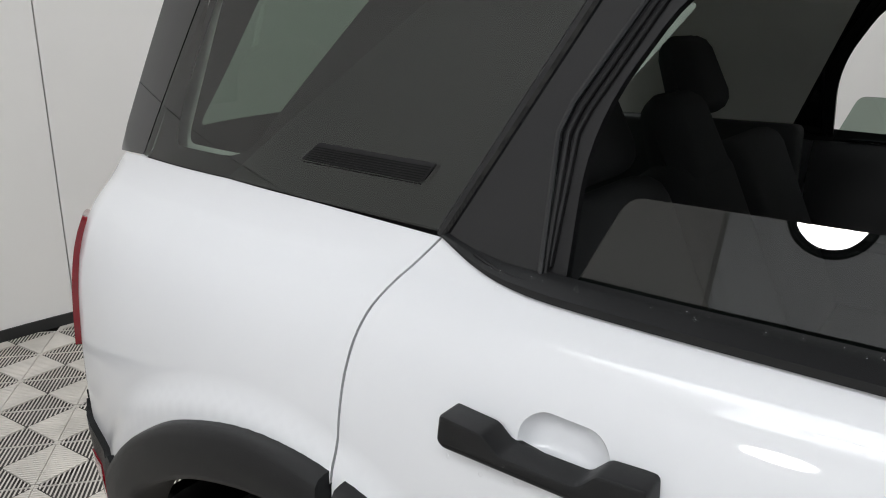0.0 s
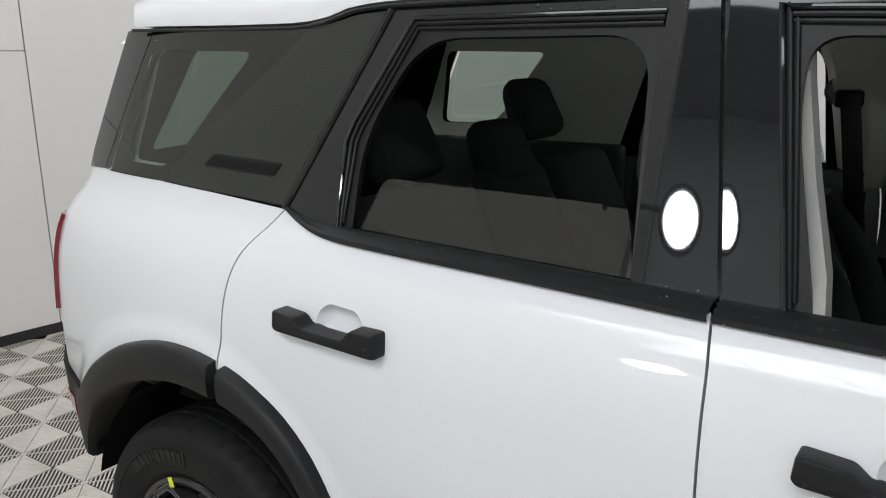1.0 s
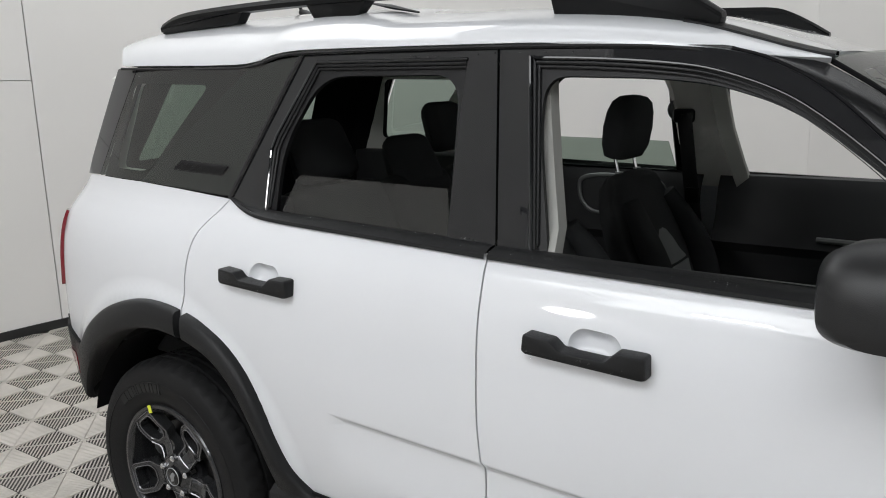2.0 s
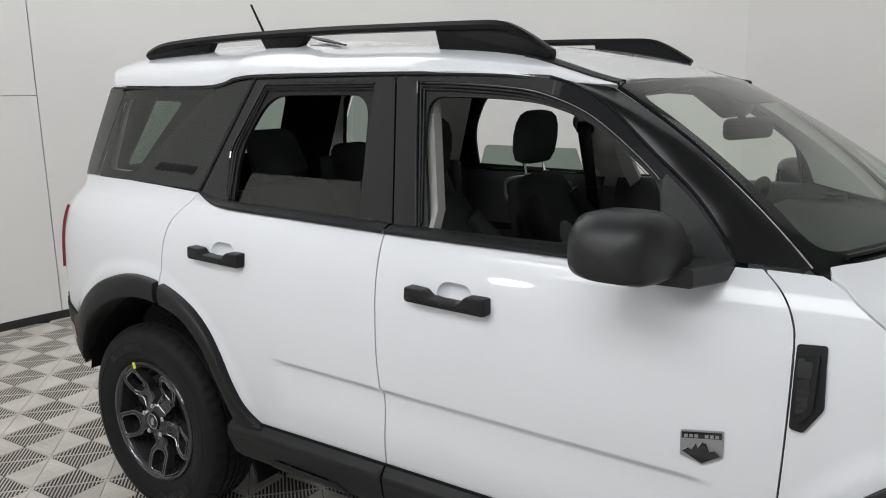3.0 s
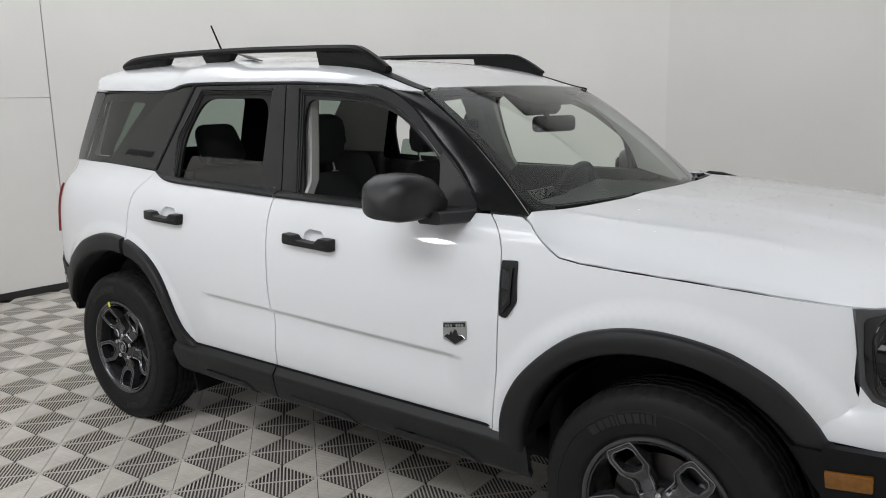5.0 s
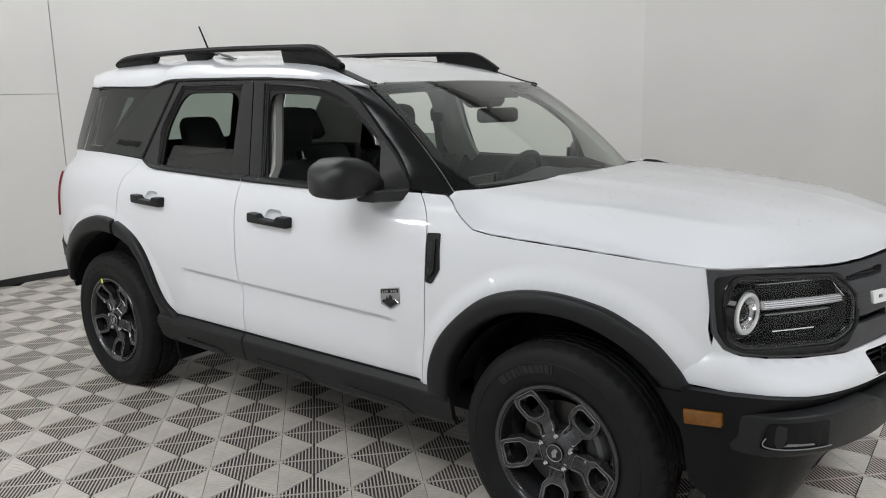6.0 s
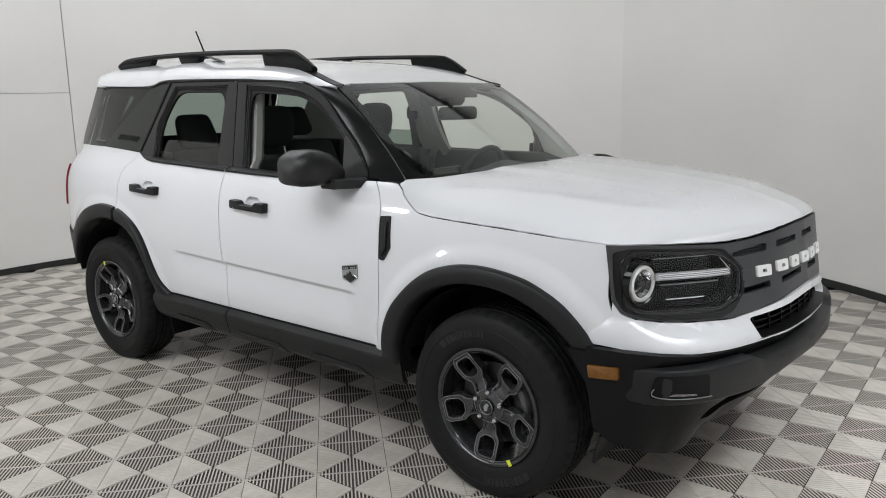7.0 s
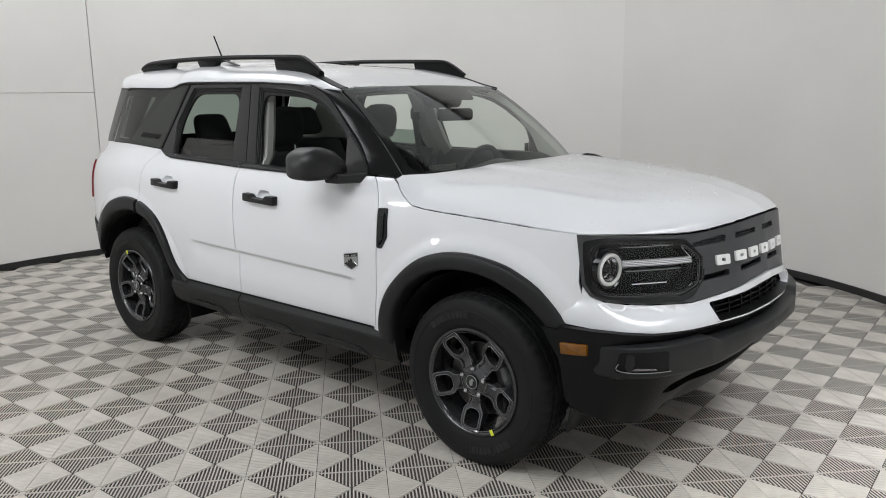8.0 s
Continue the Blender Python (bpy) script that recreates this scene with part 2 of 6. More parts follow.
def grid_mesh(rows, closed=False):
    bm = bmesh.new()
    vs = [[bm.verts.new(p) for p in r] for r in rows]
    for i in range(len(vs) - 1):
        n = len(vs[i])
        for j in range(n if closed else n - 1):
            k = (j + 1) % n
            bm.faces.new((vs[i][j], vs[i + 1][j], vs[i + 1][k], vs[i][k]))
    return bm, vs


def tube(points, radius, n=10, squash=(1, 1), caps=True, up=(0, 0, 1)):
    """A tube along the points; radius may be a list."""
    pts = [Vector(p) for p in points]
    rows = []
    for i, p in enumerate(pts):
        d = (pts[min(i + 1, len(pts) - 1)] - pts[max(i - 1, 0)]).normalized()
        side = d.cross(Vector(up))
        side = side.normalized() if side.length > 1e-4 else Vector((1, 0, 0))
        top = side.cross(d)
        r = radius[i] if isinstance(radius, (list, tuple)) else radius
        rows.append([p + side * (math.cos(2 * math.pi * j / n) * r * squash[0]) + top * (math.sin(2 * math.pi * j / n) * r * squash[1]) for j in range(n)])
    bm, vs = grid_mesh(rows, True)
    if caps:
        bm.faces.new(vs[0])
        bm.faces.new(list(reversed(vs[-1])))
    return bm


def lathe(profile, n=64, axis="y", at=(0, 0, 0), close=False):
    """Turns (radius, along) pairs about an axis."""
    rows = []
    for j in range(n):
        a = 2 * math.pi * j / n
        c, s = math.cos(a), math.sin(a)
        if axis == "y":
            rows.append([Vector((r * c, h, r * s)) + Vector(at) for r, h in profile])
        elif axis == "x":
            rows.append([Vector((h, r * c, r * s)) + Vector(at) for r, h in profile])
        else:
            rows.append([Vector((r * c, r * s, h)) + Vector(at) for r, h in profile])
    rows.append(rows[0])
    bm, vs = grid_mesh(rows, close)
    bmesh.ops.remove_doubles(bm, verts=bm.verts, dist=1e-6)
    return bm


def rbox(at, size, bevel=0.01, m=None, seg=3, taper=None):
    bm = bmesh.new()
    bmesh.ops.create_cube(bm, size=1)
    for v in bm.verts:
        if taper and v.co.z > 0:
            v.co.x *= taper[0]
            v.co.y *= taper[1]
        v.co = Vector((v.co.x * size[0], v.co.y * size[1], v.co.z * size[2]))
    if bevel:
        bmesh.ops.bevel(bm, geom=bm.edges[:], offset=bevel, segments=seg, profile=0.5, affect="EDGES")
    mm = Matrix.Translation(at)
    if m:
        mm = mm @ m
    bmesh.ops.transform(bm, matrix=mm, verts=bm.verts)
    return bm


def slab(poly, place, depth, bevel=0.003, holes=()):
    """A polygon in 2D given depth along -w; place(u, v, w) sets it in space."""
    bm = bmesh.new()
    vs = [bm.verts.new((p[0], p[1], 0)) for p in poly]
    f = bm.faces.new(vs)
    got = bmesh.ops.extrude_face_region(bm, geom=[f])
    for v in got["geom"]:
        if isinstance(v, bmesh.types.BMVert):
            v.co.z -= depth
    if bevel:
        top = [e for e in bm.edges if all(abs(v.co.z) < 1e-7 for v in e.verts)]
        bmesh.ops.bevel(bm, geom=top, offset=bevel, segments=2, profile=0.5, affect="EDGES")
    for v in bm.verts:
        v.co = Vector(place(*v.co))
    return bm


# ---- the booth ----
CX, CY, RAD = 1.01, -0.20, 3.93


def arc_wall(name, a0, a1, z0, z1, r0, r1, mat, steps, label="", kind="structure"):
    rows = []
    for i in range(steps + 1):
        a = radians(a0 + (a1 - a0) * i / steps)
        c, s = math.cos(a), math.sin(a)
        rows.append([(CX + r * c, CY + r * s, z) for r, z in ((r0, z0), (r0, z1), (r1, z1), (r1, z0))])
    bm, vs = grid_mesh(rows, True)
    bm.faces.new(vs[0])
    bm.faces.new(list(reversed(vs[-1])))
    return tagged(part(name, bm, mat, None, label), kind=kind)


def plain_wall(name, x0, x1, y0, y1, z0, z1, mat, label=""):
    return tagged(part(name, rbox(((x0 + x1) / 2, (y0 + y1) / 2, (z0 + z1) / 2), (x1 - x0, y1 - y0, z1 - z0), 0), mat, None, label, 0), kind="structure")


SEAM_A, SEAM_B = 171.6, 92.0
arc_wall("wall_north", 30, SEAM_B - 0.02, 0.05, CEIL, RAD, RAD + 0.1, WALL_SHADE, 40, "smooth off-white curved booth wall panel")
arc_wall("wall_west", SEAM_B, SEAM_A - 0.06, 0.05, CEIL, RAD + 0.003, RAD + 0.1, WALL, 44, "smooth off-white curved booth wall panel")
arc_wall("wall_south_lower", SEAM_A + 0.06, 250, 0.05, 1.553, RAD, RAD + 0.1, WALL, 48, "off-white lower curved door panel of the booth")
arc_wall("wall_south_upper", SEAM_A + 0.06, 250, 1.557, CEIL, RAD + 0.001, RAD + 0.1, WALL, 48, "off-white upper curved door panel of the booth")
arc_wall("wall_backing", 29, 250.5, 0.0, CEIL, RAD + 0.1, RAD + 0.14, SEAM, 90, "dark backing behind the booth panels")
arc_wall("base_strip", 30, 250, 0.0, 0.055, RAD - 0.012, RAD + 0.09, BASE, 90, "black strip along the wall base")
# the hall in front of the booth
plain_wall("wall_hall_east", 9.0, 9.15, -8.0, 3.5, 0, CEIL, HALL, "plain light grey hall wall")
plain_wall("wall_hall_south", -4.5, 9.0, -8.15, -8.0, 0, CEIL, HALL, "plain light grey hall wall")
plain_wall("wall_hall_west", -4.65, -4.5, -8.0, -3.0, 0, CEIL, WALL, "plain off-white hall wall")
plain_wall("wall_hall_north", 4.4, 9.0, 3.5, 3.65, 0, CEIL, HALL, "plain light grey hall wall")
# unseen ceiling, its grey set for a dark reflection in the windshield
plain_wall("ceiling", -4.7, 9.2, -8.2, 4.6, CEIL, CEIL + 0.1, CEILING, "plain mid grey ceiling")

# housings of the added fill panels, the hanging lights and the studio lamp
soft = tagged(empty("ceiling_softbox", None, "large fill light panel added under the ceiling"), category="softbox", group="softboxes")
px, py, sx, sy = FILL_BOXES[0][:4]
part("fill_panel_frame", rbox((0, 0, 0.026), (sx + 0.08, sy + 0.08, 0.04), 0.006), CEILING, soft)
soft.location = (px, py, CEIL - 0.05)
for px, py, kx, ky, watts, spread in FILL_BOXES[1:]:
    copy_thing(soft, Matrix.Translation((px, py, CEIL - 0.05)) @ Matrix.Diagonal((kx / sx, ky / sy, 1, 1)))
fixture = tagged(empty("hanging_light", None, "slim white rectangular light panel on two rods"), category="ceiling light", group="hanging lights")
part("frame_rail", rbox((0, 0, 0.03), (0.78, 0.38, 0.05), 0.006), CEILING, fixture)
for dx in (-0.3, 0.3):
    part("rod", tube([(dx, 0, 0.05), (dx, 0, CEIL - PANEL_Z - 0.004)], 0.006, 8, up=(0, 1, 0)), CEILING, fixture)
fixture.location = (PANELS[0][0], PANELS[0][1], PANEL_Z + 0.004)
for px, py in PANELS[1:]:
    copy_thing(fixture, Matrix.Translation((px, py, PANEL_Z + 0.004)))
spot = tagged(empty("studio_lamp", None, "round black studio lamp on a long wall arm"), category="lamp")
to = (Vector((0.9, -0.8, 1.1)) - Vector(ROUND_LAMP)).normalized()
m_spot = Vector((0, 0, 1)).rotation_difference(to).to_matrix().to_4x4()
bm = lathe([(0.0, -0.13), (0.05, -0.13), (0.09, -0.10), (0.155, -0.02), (0.160, 0.015), (0.149, 0.015), (0.143, -0.015), (0.0, -0.015)], 40, "z")
bmesh.ops.transform(bm, matrix=m_spot @ Matrix.Scale(0.96, 4), verts=bm.verts)
part("housing", bm, PLASTIC, spot)
part("wall_arm", tube([tuple(-0.10 * to), tuple(-0.35 * to), (-0.75, -0.85, 0.30), (-0.80, -0.97, 0.31)], 0.016, 8, up=(1, 0, 0)), PLASTIC, spot)
spot.location = ROUND_LAMP

# ---- the car: shape of its surfaces ----
AXF, AXR, HUBZ = 2.67, 0.0, 0.352
side_w = smooth_fn([0.25, 0.45, 0.55, 0.69, 0.80, 0.95, 1.02, 1.07, 1.11, 1.145, 1.17, 1.20, 1.58],
                   [0.80, 0.858, 0.875, 0.889, 0.893, 0.886, 0.876, 0.862, 0.842, 0.812, 0.785, 0.766, 0.671])


def smoothstep(a, b, v):
    s = min(1, max(0, (v - a) / (b - a)))
    return s * s * (3 - 2 * s)


def crease_z(x):
    return 0.719 - 0.0218 * (x - 0.676)


def half(x, z):
    """The body's half width."""
    w = side_w(z)
    if x > 2.3:
        w -= 0.085 * ((x - 2.3) / 0.85) ** 2
    if x < 0:
        w -= 0.085 * (-x / 0.6) ** 2
    if x < -0.58:
        w -= 1.6 * (-0.58 - x) ** 1.6
    if z < 1.1:
        for ax in (AXF, AXR):
            r = math.hypot(x - ax, z - 0.37)
            w += 0.013 * (1 - smoothstep(0.546, 0.602, r))
        d = crease_z(x) - z
        if -0.02 < d < 0.25:
            win = smoothstep(0.66, 0.76, x) * (1 - smoothstep(1.94, 2.03, x))
            w -= 0.016 * win * smoothstep(-0.010, 0.012, d) * (1 - smoothstep(0.02, 0.17, d))
    return w


def on_glass(s, out=0.0):
    """The flatter plane of the windows and their frames."""
    def f(x, z):
        w = 0.766 + (1.20 - z) * 0.25
        if x < 0:
            w -= 0.085 * (-x / 0.6) ** 2
        if x < -0.58:
            w -= 1.6 * (-0.58 - x) ** 1.6
        return (x, -s * (w + out), z)
    return f


def on_side(s, out=0.0):
    """s = 1 for the right flank, -1 for the left."""
    return lambda x, z: (x, -s * (half(x, z) + out), z)


gap_z = smooth_fn([2.195, 2.22, 2.268, 2.30, 2.33, 2.352, 2.384, 2.44, 2.52, 2.60, 2.70, 2.78, 2.87, 2.96, 3.124, 3.5], [1.150, 1.143, 1.106, 1.084, 1.065, 1.053, 1.046, 1.043, 1.038, 1.034, 1.029, 1.024, 1.018, 1.011, 1.004, 1.002])
grille_x = smooth_fn([0, 0.2, 0.36, 0.5, 0.6, 0.71, 0.813, 0.84], [3.50, 3.484, 3.434, 3.362, 3.293, 3.207, 3.122, 3.07])
bumper_x = smooth_fn([0, 0.2, 0.4, 0.55, 0.69, 0.78, 0.83, 0.855, 0.872], [3.55, 3.54, 3.50, 3.46, 3.40, 3.33, 3.26, 3.19, 3.07])
hood_c = smooth_fn([0, 0.012, 0.03, 0.07, 0.14, 0.25, 0.45, 0.7, 1.05, 1.4], [1.006, 1.020, 1.034, 1.053, 1.074, 1.097, 1.127, 1.155, 1.178, 1.186])
nose_z = smooth_fn([0, 0.15, 0.3, 0.40, 0.48, 0.60, 0.70, 0.813], [1.016, 1.012, 1.0, 0.989, 0.985, 0.990, 0.996, 1.005])


def hood_edge(x):
    return half(x, gap_z(x)) - 0.003


def hood_pt(x, y):
    x_edge = min(x, 3.124)
    ye = hood_edge(x_edge)
    s = min(1.0, abs(y) / ye)
    f = (1 - s ** 4.2) ** 0.72
    d = max(0.0, grille_x(min(abs(y), 0.813)) - x)
    z0 = gap_z(x)
    z0 += (nose_z(min(abs(y), 0.813)) - 1.005) * (1 - smoothstep(0, 0.22, d))
    top = hood_c(d + 0.10 * min(1, d * 4) * (1 - s)) - gap_z(x) + 0.008 * (1 - smoothstep(0.34, 0.43, abs(y))) * smoothstep(0.10, 0.3, d)
    return (x, y, z0 + top * f)


drip_z = smooth_fn([-0.6, -0.34, 0.20, 0.27, 0.36, 0.45, 1.03, 1.38, 1.53, 1.60, 1.68], [1.57, 1.564, 1.553, 1.558, 1.579, 1.584, 1.577, 1.564, 1.543, 1.534, 1.529])
drip_y = smooth_fn([-0.6, -0.3, 0.2, 1.0, 1.4, 1.55, 1.68], [0.63, 0.668, 0.678, 0.676, 0.675, 0.666, 0.632])
roof_c = smooth_fn([-0.62, -0.57, -0.50, -0.42, -0.2, 0.1, 0.45, 0.60, 0.70, 1.0, 1.25, 1.45, 1.6, 1.68], [1.58, 1.625, 1.668, 1.695, 1.712, 1.718, 1.715, 1.706, 1.688, 1.678, 1.660, 1.625, 1.575, 1.547])


def roof_pt(x, s):
    yd = drip_y(x)
    z0 = drip_z(x)
    return (x, s * yd, z0 + (roof_c(x) - z0) * (1 - min(1, abs(s)) ** 4.0) ** 0.55)


def shield_pt(u, v):
    """The windshield: u across from -1 to 1, v up from 0 to 1."""
    k = 1 - u * u
    b = Vector((2.165 + 0.22 * k, 0.705 * u, 1.128 + 0.012 * k))
    t = Vector((1.672 + 0.055 * k, 0.618 * u, 1.528 + 0.020 * k))
    p = b.lerp(t, v)
    bow = 4 * v * (1 - v)
    return (p.x + 0.018 * bow, p.y, p.z + 0.018 * bow)


# ---- the car: outlines ----
arch_f = spline([(2.160, 0.455), (2.167, 0.519), (2.191, 0.597), (2.239, 0.680), (2.310, 0.756), (2.385, 0.817), (2.455, 0.855), (2.55, 0.881), (2.64, 0.889), (2.72, 0.884), (2.80, 0.870), (2.87, 0.848), (2.965, 0.796), (3.034, 0.731), (3.095, 0.652)], 4)
arch_f_in = spline([(2.250, 0.43), (2.262, 0.53), (2.290, 0.606), (2.327, 0.663), (2.384, 0.727), (2.466, 0.780), (2.56, 0.811), (2.65, 0.818), (2.72, 0.813), (2.784, 0.799), (2.84, 0.777), (2.885, 0.755), (2.951, 0.708), (3.004, 0.650)], 4)
arch_r = spline([(-0.435, 0.685), (-0.34, 0.772), (-0.261, 0.827), (-0.167, 0.876), (-0.037, 0.912), (0.077, 0.917), (0.175, 0.902), (0.246, 0.879), (0.329, 0.836), (0.399, 0.774), (0.451, 0.695), (0.489, 0.611), (0.520, 0.550), (0.560, 0.500), (0.598, 0.470)], 4)
arch_r_in = spline([(-0.418, 0.507), (-0.373, 0.596), (-0.293, 0.695), (-0.212, 0.755), (-0.101, 0.808), (0.019, 0.836), (0.117, 0.838), (0.205, 0.824), (0.287, 0.796), (0.357, 0.743), (0.404, 0.679), (0.440, 0.606), (0.462, 0.540), (0.472, 0.475)], 4)


def pulled(curve, centre, d):
    return [(p[0] + (centre[0] - p[0]) * d, p[1] + (centre[1] - p[1]) * d) for p in curve]


cut_r = pulled(arch_r, (0.05, 0.4), 0.07)
cut_f = pulled(arch_f, (2.67, 0.4), 0.07)
G = 0.0021
rear_gap = spline([(0.233, 1.200), (0.187, 1.138), (0.168, 1.09), (0.159, 1.02), (0.157, 0.95), (0.157, 0.86)], 5)
mid_gap = spline([(1.086, 1.150), (1.097, 1.09), (1.100, 1.02), (1.102, 0.93), (1.106, 0.80), (1.114, 0.70), (1.114, 0.60), (1.104, 0.468)], 5)
fore_gap = spline([(2.082, 1.150), (2.125, 1.115), (2.152, 1.07), (2.162, 1.01), (2.160, 0.85), (2.150, 0.67), (2.130, 0.50), (2.122, 0.466)], 5)


def arch_rows(ax):
    """Rows of points round a wheel arch, where its shoulder rises."""
    out = []
    for r in (0.535, 0.548, 0.560, 0.571, 0.582, 0.594, 0.608):
        n = int(r * math.pi / 0.03)
        out += [(ax + r * math.cos(math.pi * i / n), 0.37 + r * math.sin(math.pi * i / n)) for i in range(n + 1)]
    return out


def shoulder_rows(x0, x1):
    """Close rows of points where the flank turns in under the windows."""
    return [(x, z) for x in np.arange(x0, x1, 0.045).tolist() for z in (1.045, 1.06, 1.074, 1.087, 1.10, 1.112, 1.124, 1.136, 1.148, 1.16, 1.172, 1.184, 1.196, 1.208)]


def shifted(c, dx):
    return [(p[0] + dx, p[1]) for p in c]


def crease_rows(x0, x1):
    out = []
    for dz in (0.020, 0.010, 0.005, 0.0, -0.005, -0.010, -0.016, -0.03):
        x = x0
        while x < x1:
            out.append((x, crease_z(x) + dz))
            x += 0.03
    return out


i0 = min(i for i, p in enumerate(cut_r) if p[0] > 0.163)
rear_door_poly = shifted(rear_gap, G)[:-1] + cut_r[i0:] + [(0.605, 0.466), (1.104 - G, 0.466)] + list(reversed(shifted(mid_gap, -G)))
rear_door_poly += [(0.80, 1.157), (0.45, 1.163), (0.36, 1.170), (0.30, 1.182)]
front_door_poly = shifted(mid_gap, G) + list(reversed(shifted(fore_gap, -G))) + [(1.6, 1.139)]
quarter_poly = [(p[0] - G, p[1]) for p in rear_gap] + list(reversed(cut_r[:i0])) + [(-0.46, 0.685), (-0.52, 0.69), (-0.60, 0.715), (-0.612, 0.76), (-0.615, 0.85), (-0.600, 0.852), (-0.600, 1.112), (-0.630, 1.13), (-0.618, 1.19), (-0.57, 1.219), (-0.48, 1.222), (-0.19, 1.222), (0.0, 1.214)]
fender_top = [(2.193, 1.149)] + [(x, gap_z(x) - 2 * G) for x in (2.21, 2.235, 2.26, 2.29, 2.32, 2.35, 2.42, 2.52, 2.7, 2.85, 2.96, 3.05, 3.124)]
fender_poly = [(2.088, 1.150)] + fender_top + [(3.124, 0.83), (3.131, 0.797), (3.142, 0.772), (3.10, 0.729), (3.061, 0.697)] + list(reversed([q for q in cut_f[2:] if q[0] < 3.015])) + [(2.19, 0.48), (2.18, 0.466), (2.128, 0.466)]
fender_poly += list(reversed(shifted(fore_gap, G)[1:-1]))

rear_frame = [(0.238, 1.204), (0.30, 1.184), (0.36, 1.173), (0.45, 1.166), (1.0832, 1.153), (1.029, 1.574), (0.450, 1.576)]
rear_hole = [(0.376, 1.168), (0.369, 1.338), (0.382, 1.374), (0.496, 1.559), (0.957, 1.553), (0.953, 1.43), (0.9565, 1.163)]
rear_open = rounded([(0.404, 1.165), (0.404, 1.345), (0.512, 1.521), (0.934, 1.517), (0.9525, 1.160)], [0, 0.08, 0.08, 0.075, 0], 7)
front_frame = [(1.089, 1.153), (1.6, 1.142), (2.024, 1.152)] + list(reversed(spline([(1.035, 1.574), (1.20, 1.571), (1.35, 1.564), (1.44, 1.558), (1.523, 1.547), (1.601, 1.523), (1.692, 1.472), (1.81, 1.370), (1.92, 1.277), (2.024, 1.154)], 4)[:-1]))
front_hole = [(1.168, 1.150)] + spline([(1.108, 1.551), (1.25, 1.545), (1.40, 1.533), (1.50, 1.517), (1.609, 1.480), (1.69, 1.434), (1.785, 1.363), (1.842, 1.312)], 5) + [(1.870, 1.148)]
front_open = rounded([(1.203, 1.150), (1.150, 1.40), (1.150, 1.510), (1.38, 1.502), (1.50, 1.489), (1.605, 1.456), (1.676, 1.420), (1.772, 1.350), (1.829, 1.303), (1.853, 1.150)], [0, 0.1, 0.075, 0.05, 0.05, 0.05, 0.05, 0.05, 0.03, 0], 7)
quarter_glass = rounded([(-0.472, 1.226), (-0.190, 1.225), (0.0, 1.217), (0.228, 1.207), (0.440, 1.577), (0.36, 1.578), (0.29, 1.566), (0.225, 1.553), (-0.287, 1.560)], [0.004, 0, 0, 0.004, 0.01, 0.03, 0.03, 0.03, 0.006])
rear_corner = rounded([(-0.60, 1.220), (-0.480, 1.226), (-0.295, 1.560), (-0.43, 1.562)], 0.008)


def grown(poly, d):
    """The polygon moved outwards by d."""
    k = len(poly)
    area = sum(poly[i][0] * poly[(i + 1) % k][1] - poly[(i + 1) % k][0] * poly[i][1] for i in range(k))
    sg = 1 if area > 0 else -1
    out = []
    for i in range(k):
        a, b, c = Vector(poly[i - 1]), Vector(poly[i]), Vector(poly[(i + 1) % k])
        t = (c - a)
        if t.length < 1e-9:
            continue
        t.normalize()
        out.append((b.x + t.y * d * sg, b.y - t.x * d * sg))
    return out


# ---- the car ----
car = tagged(empty("suv_car", None, "white compact SUV with black trim parked on ribbed floor tiles"), category="car")


def band(poly_out, poly_in):
    return list(poly_out) + list(reversed(poly_in))


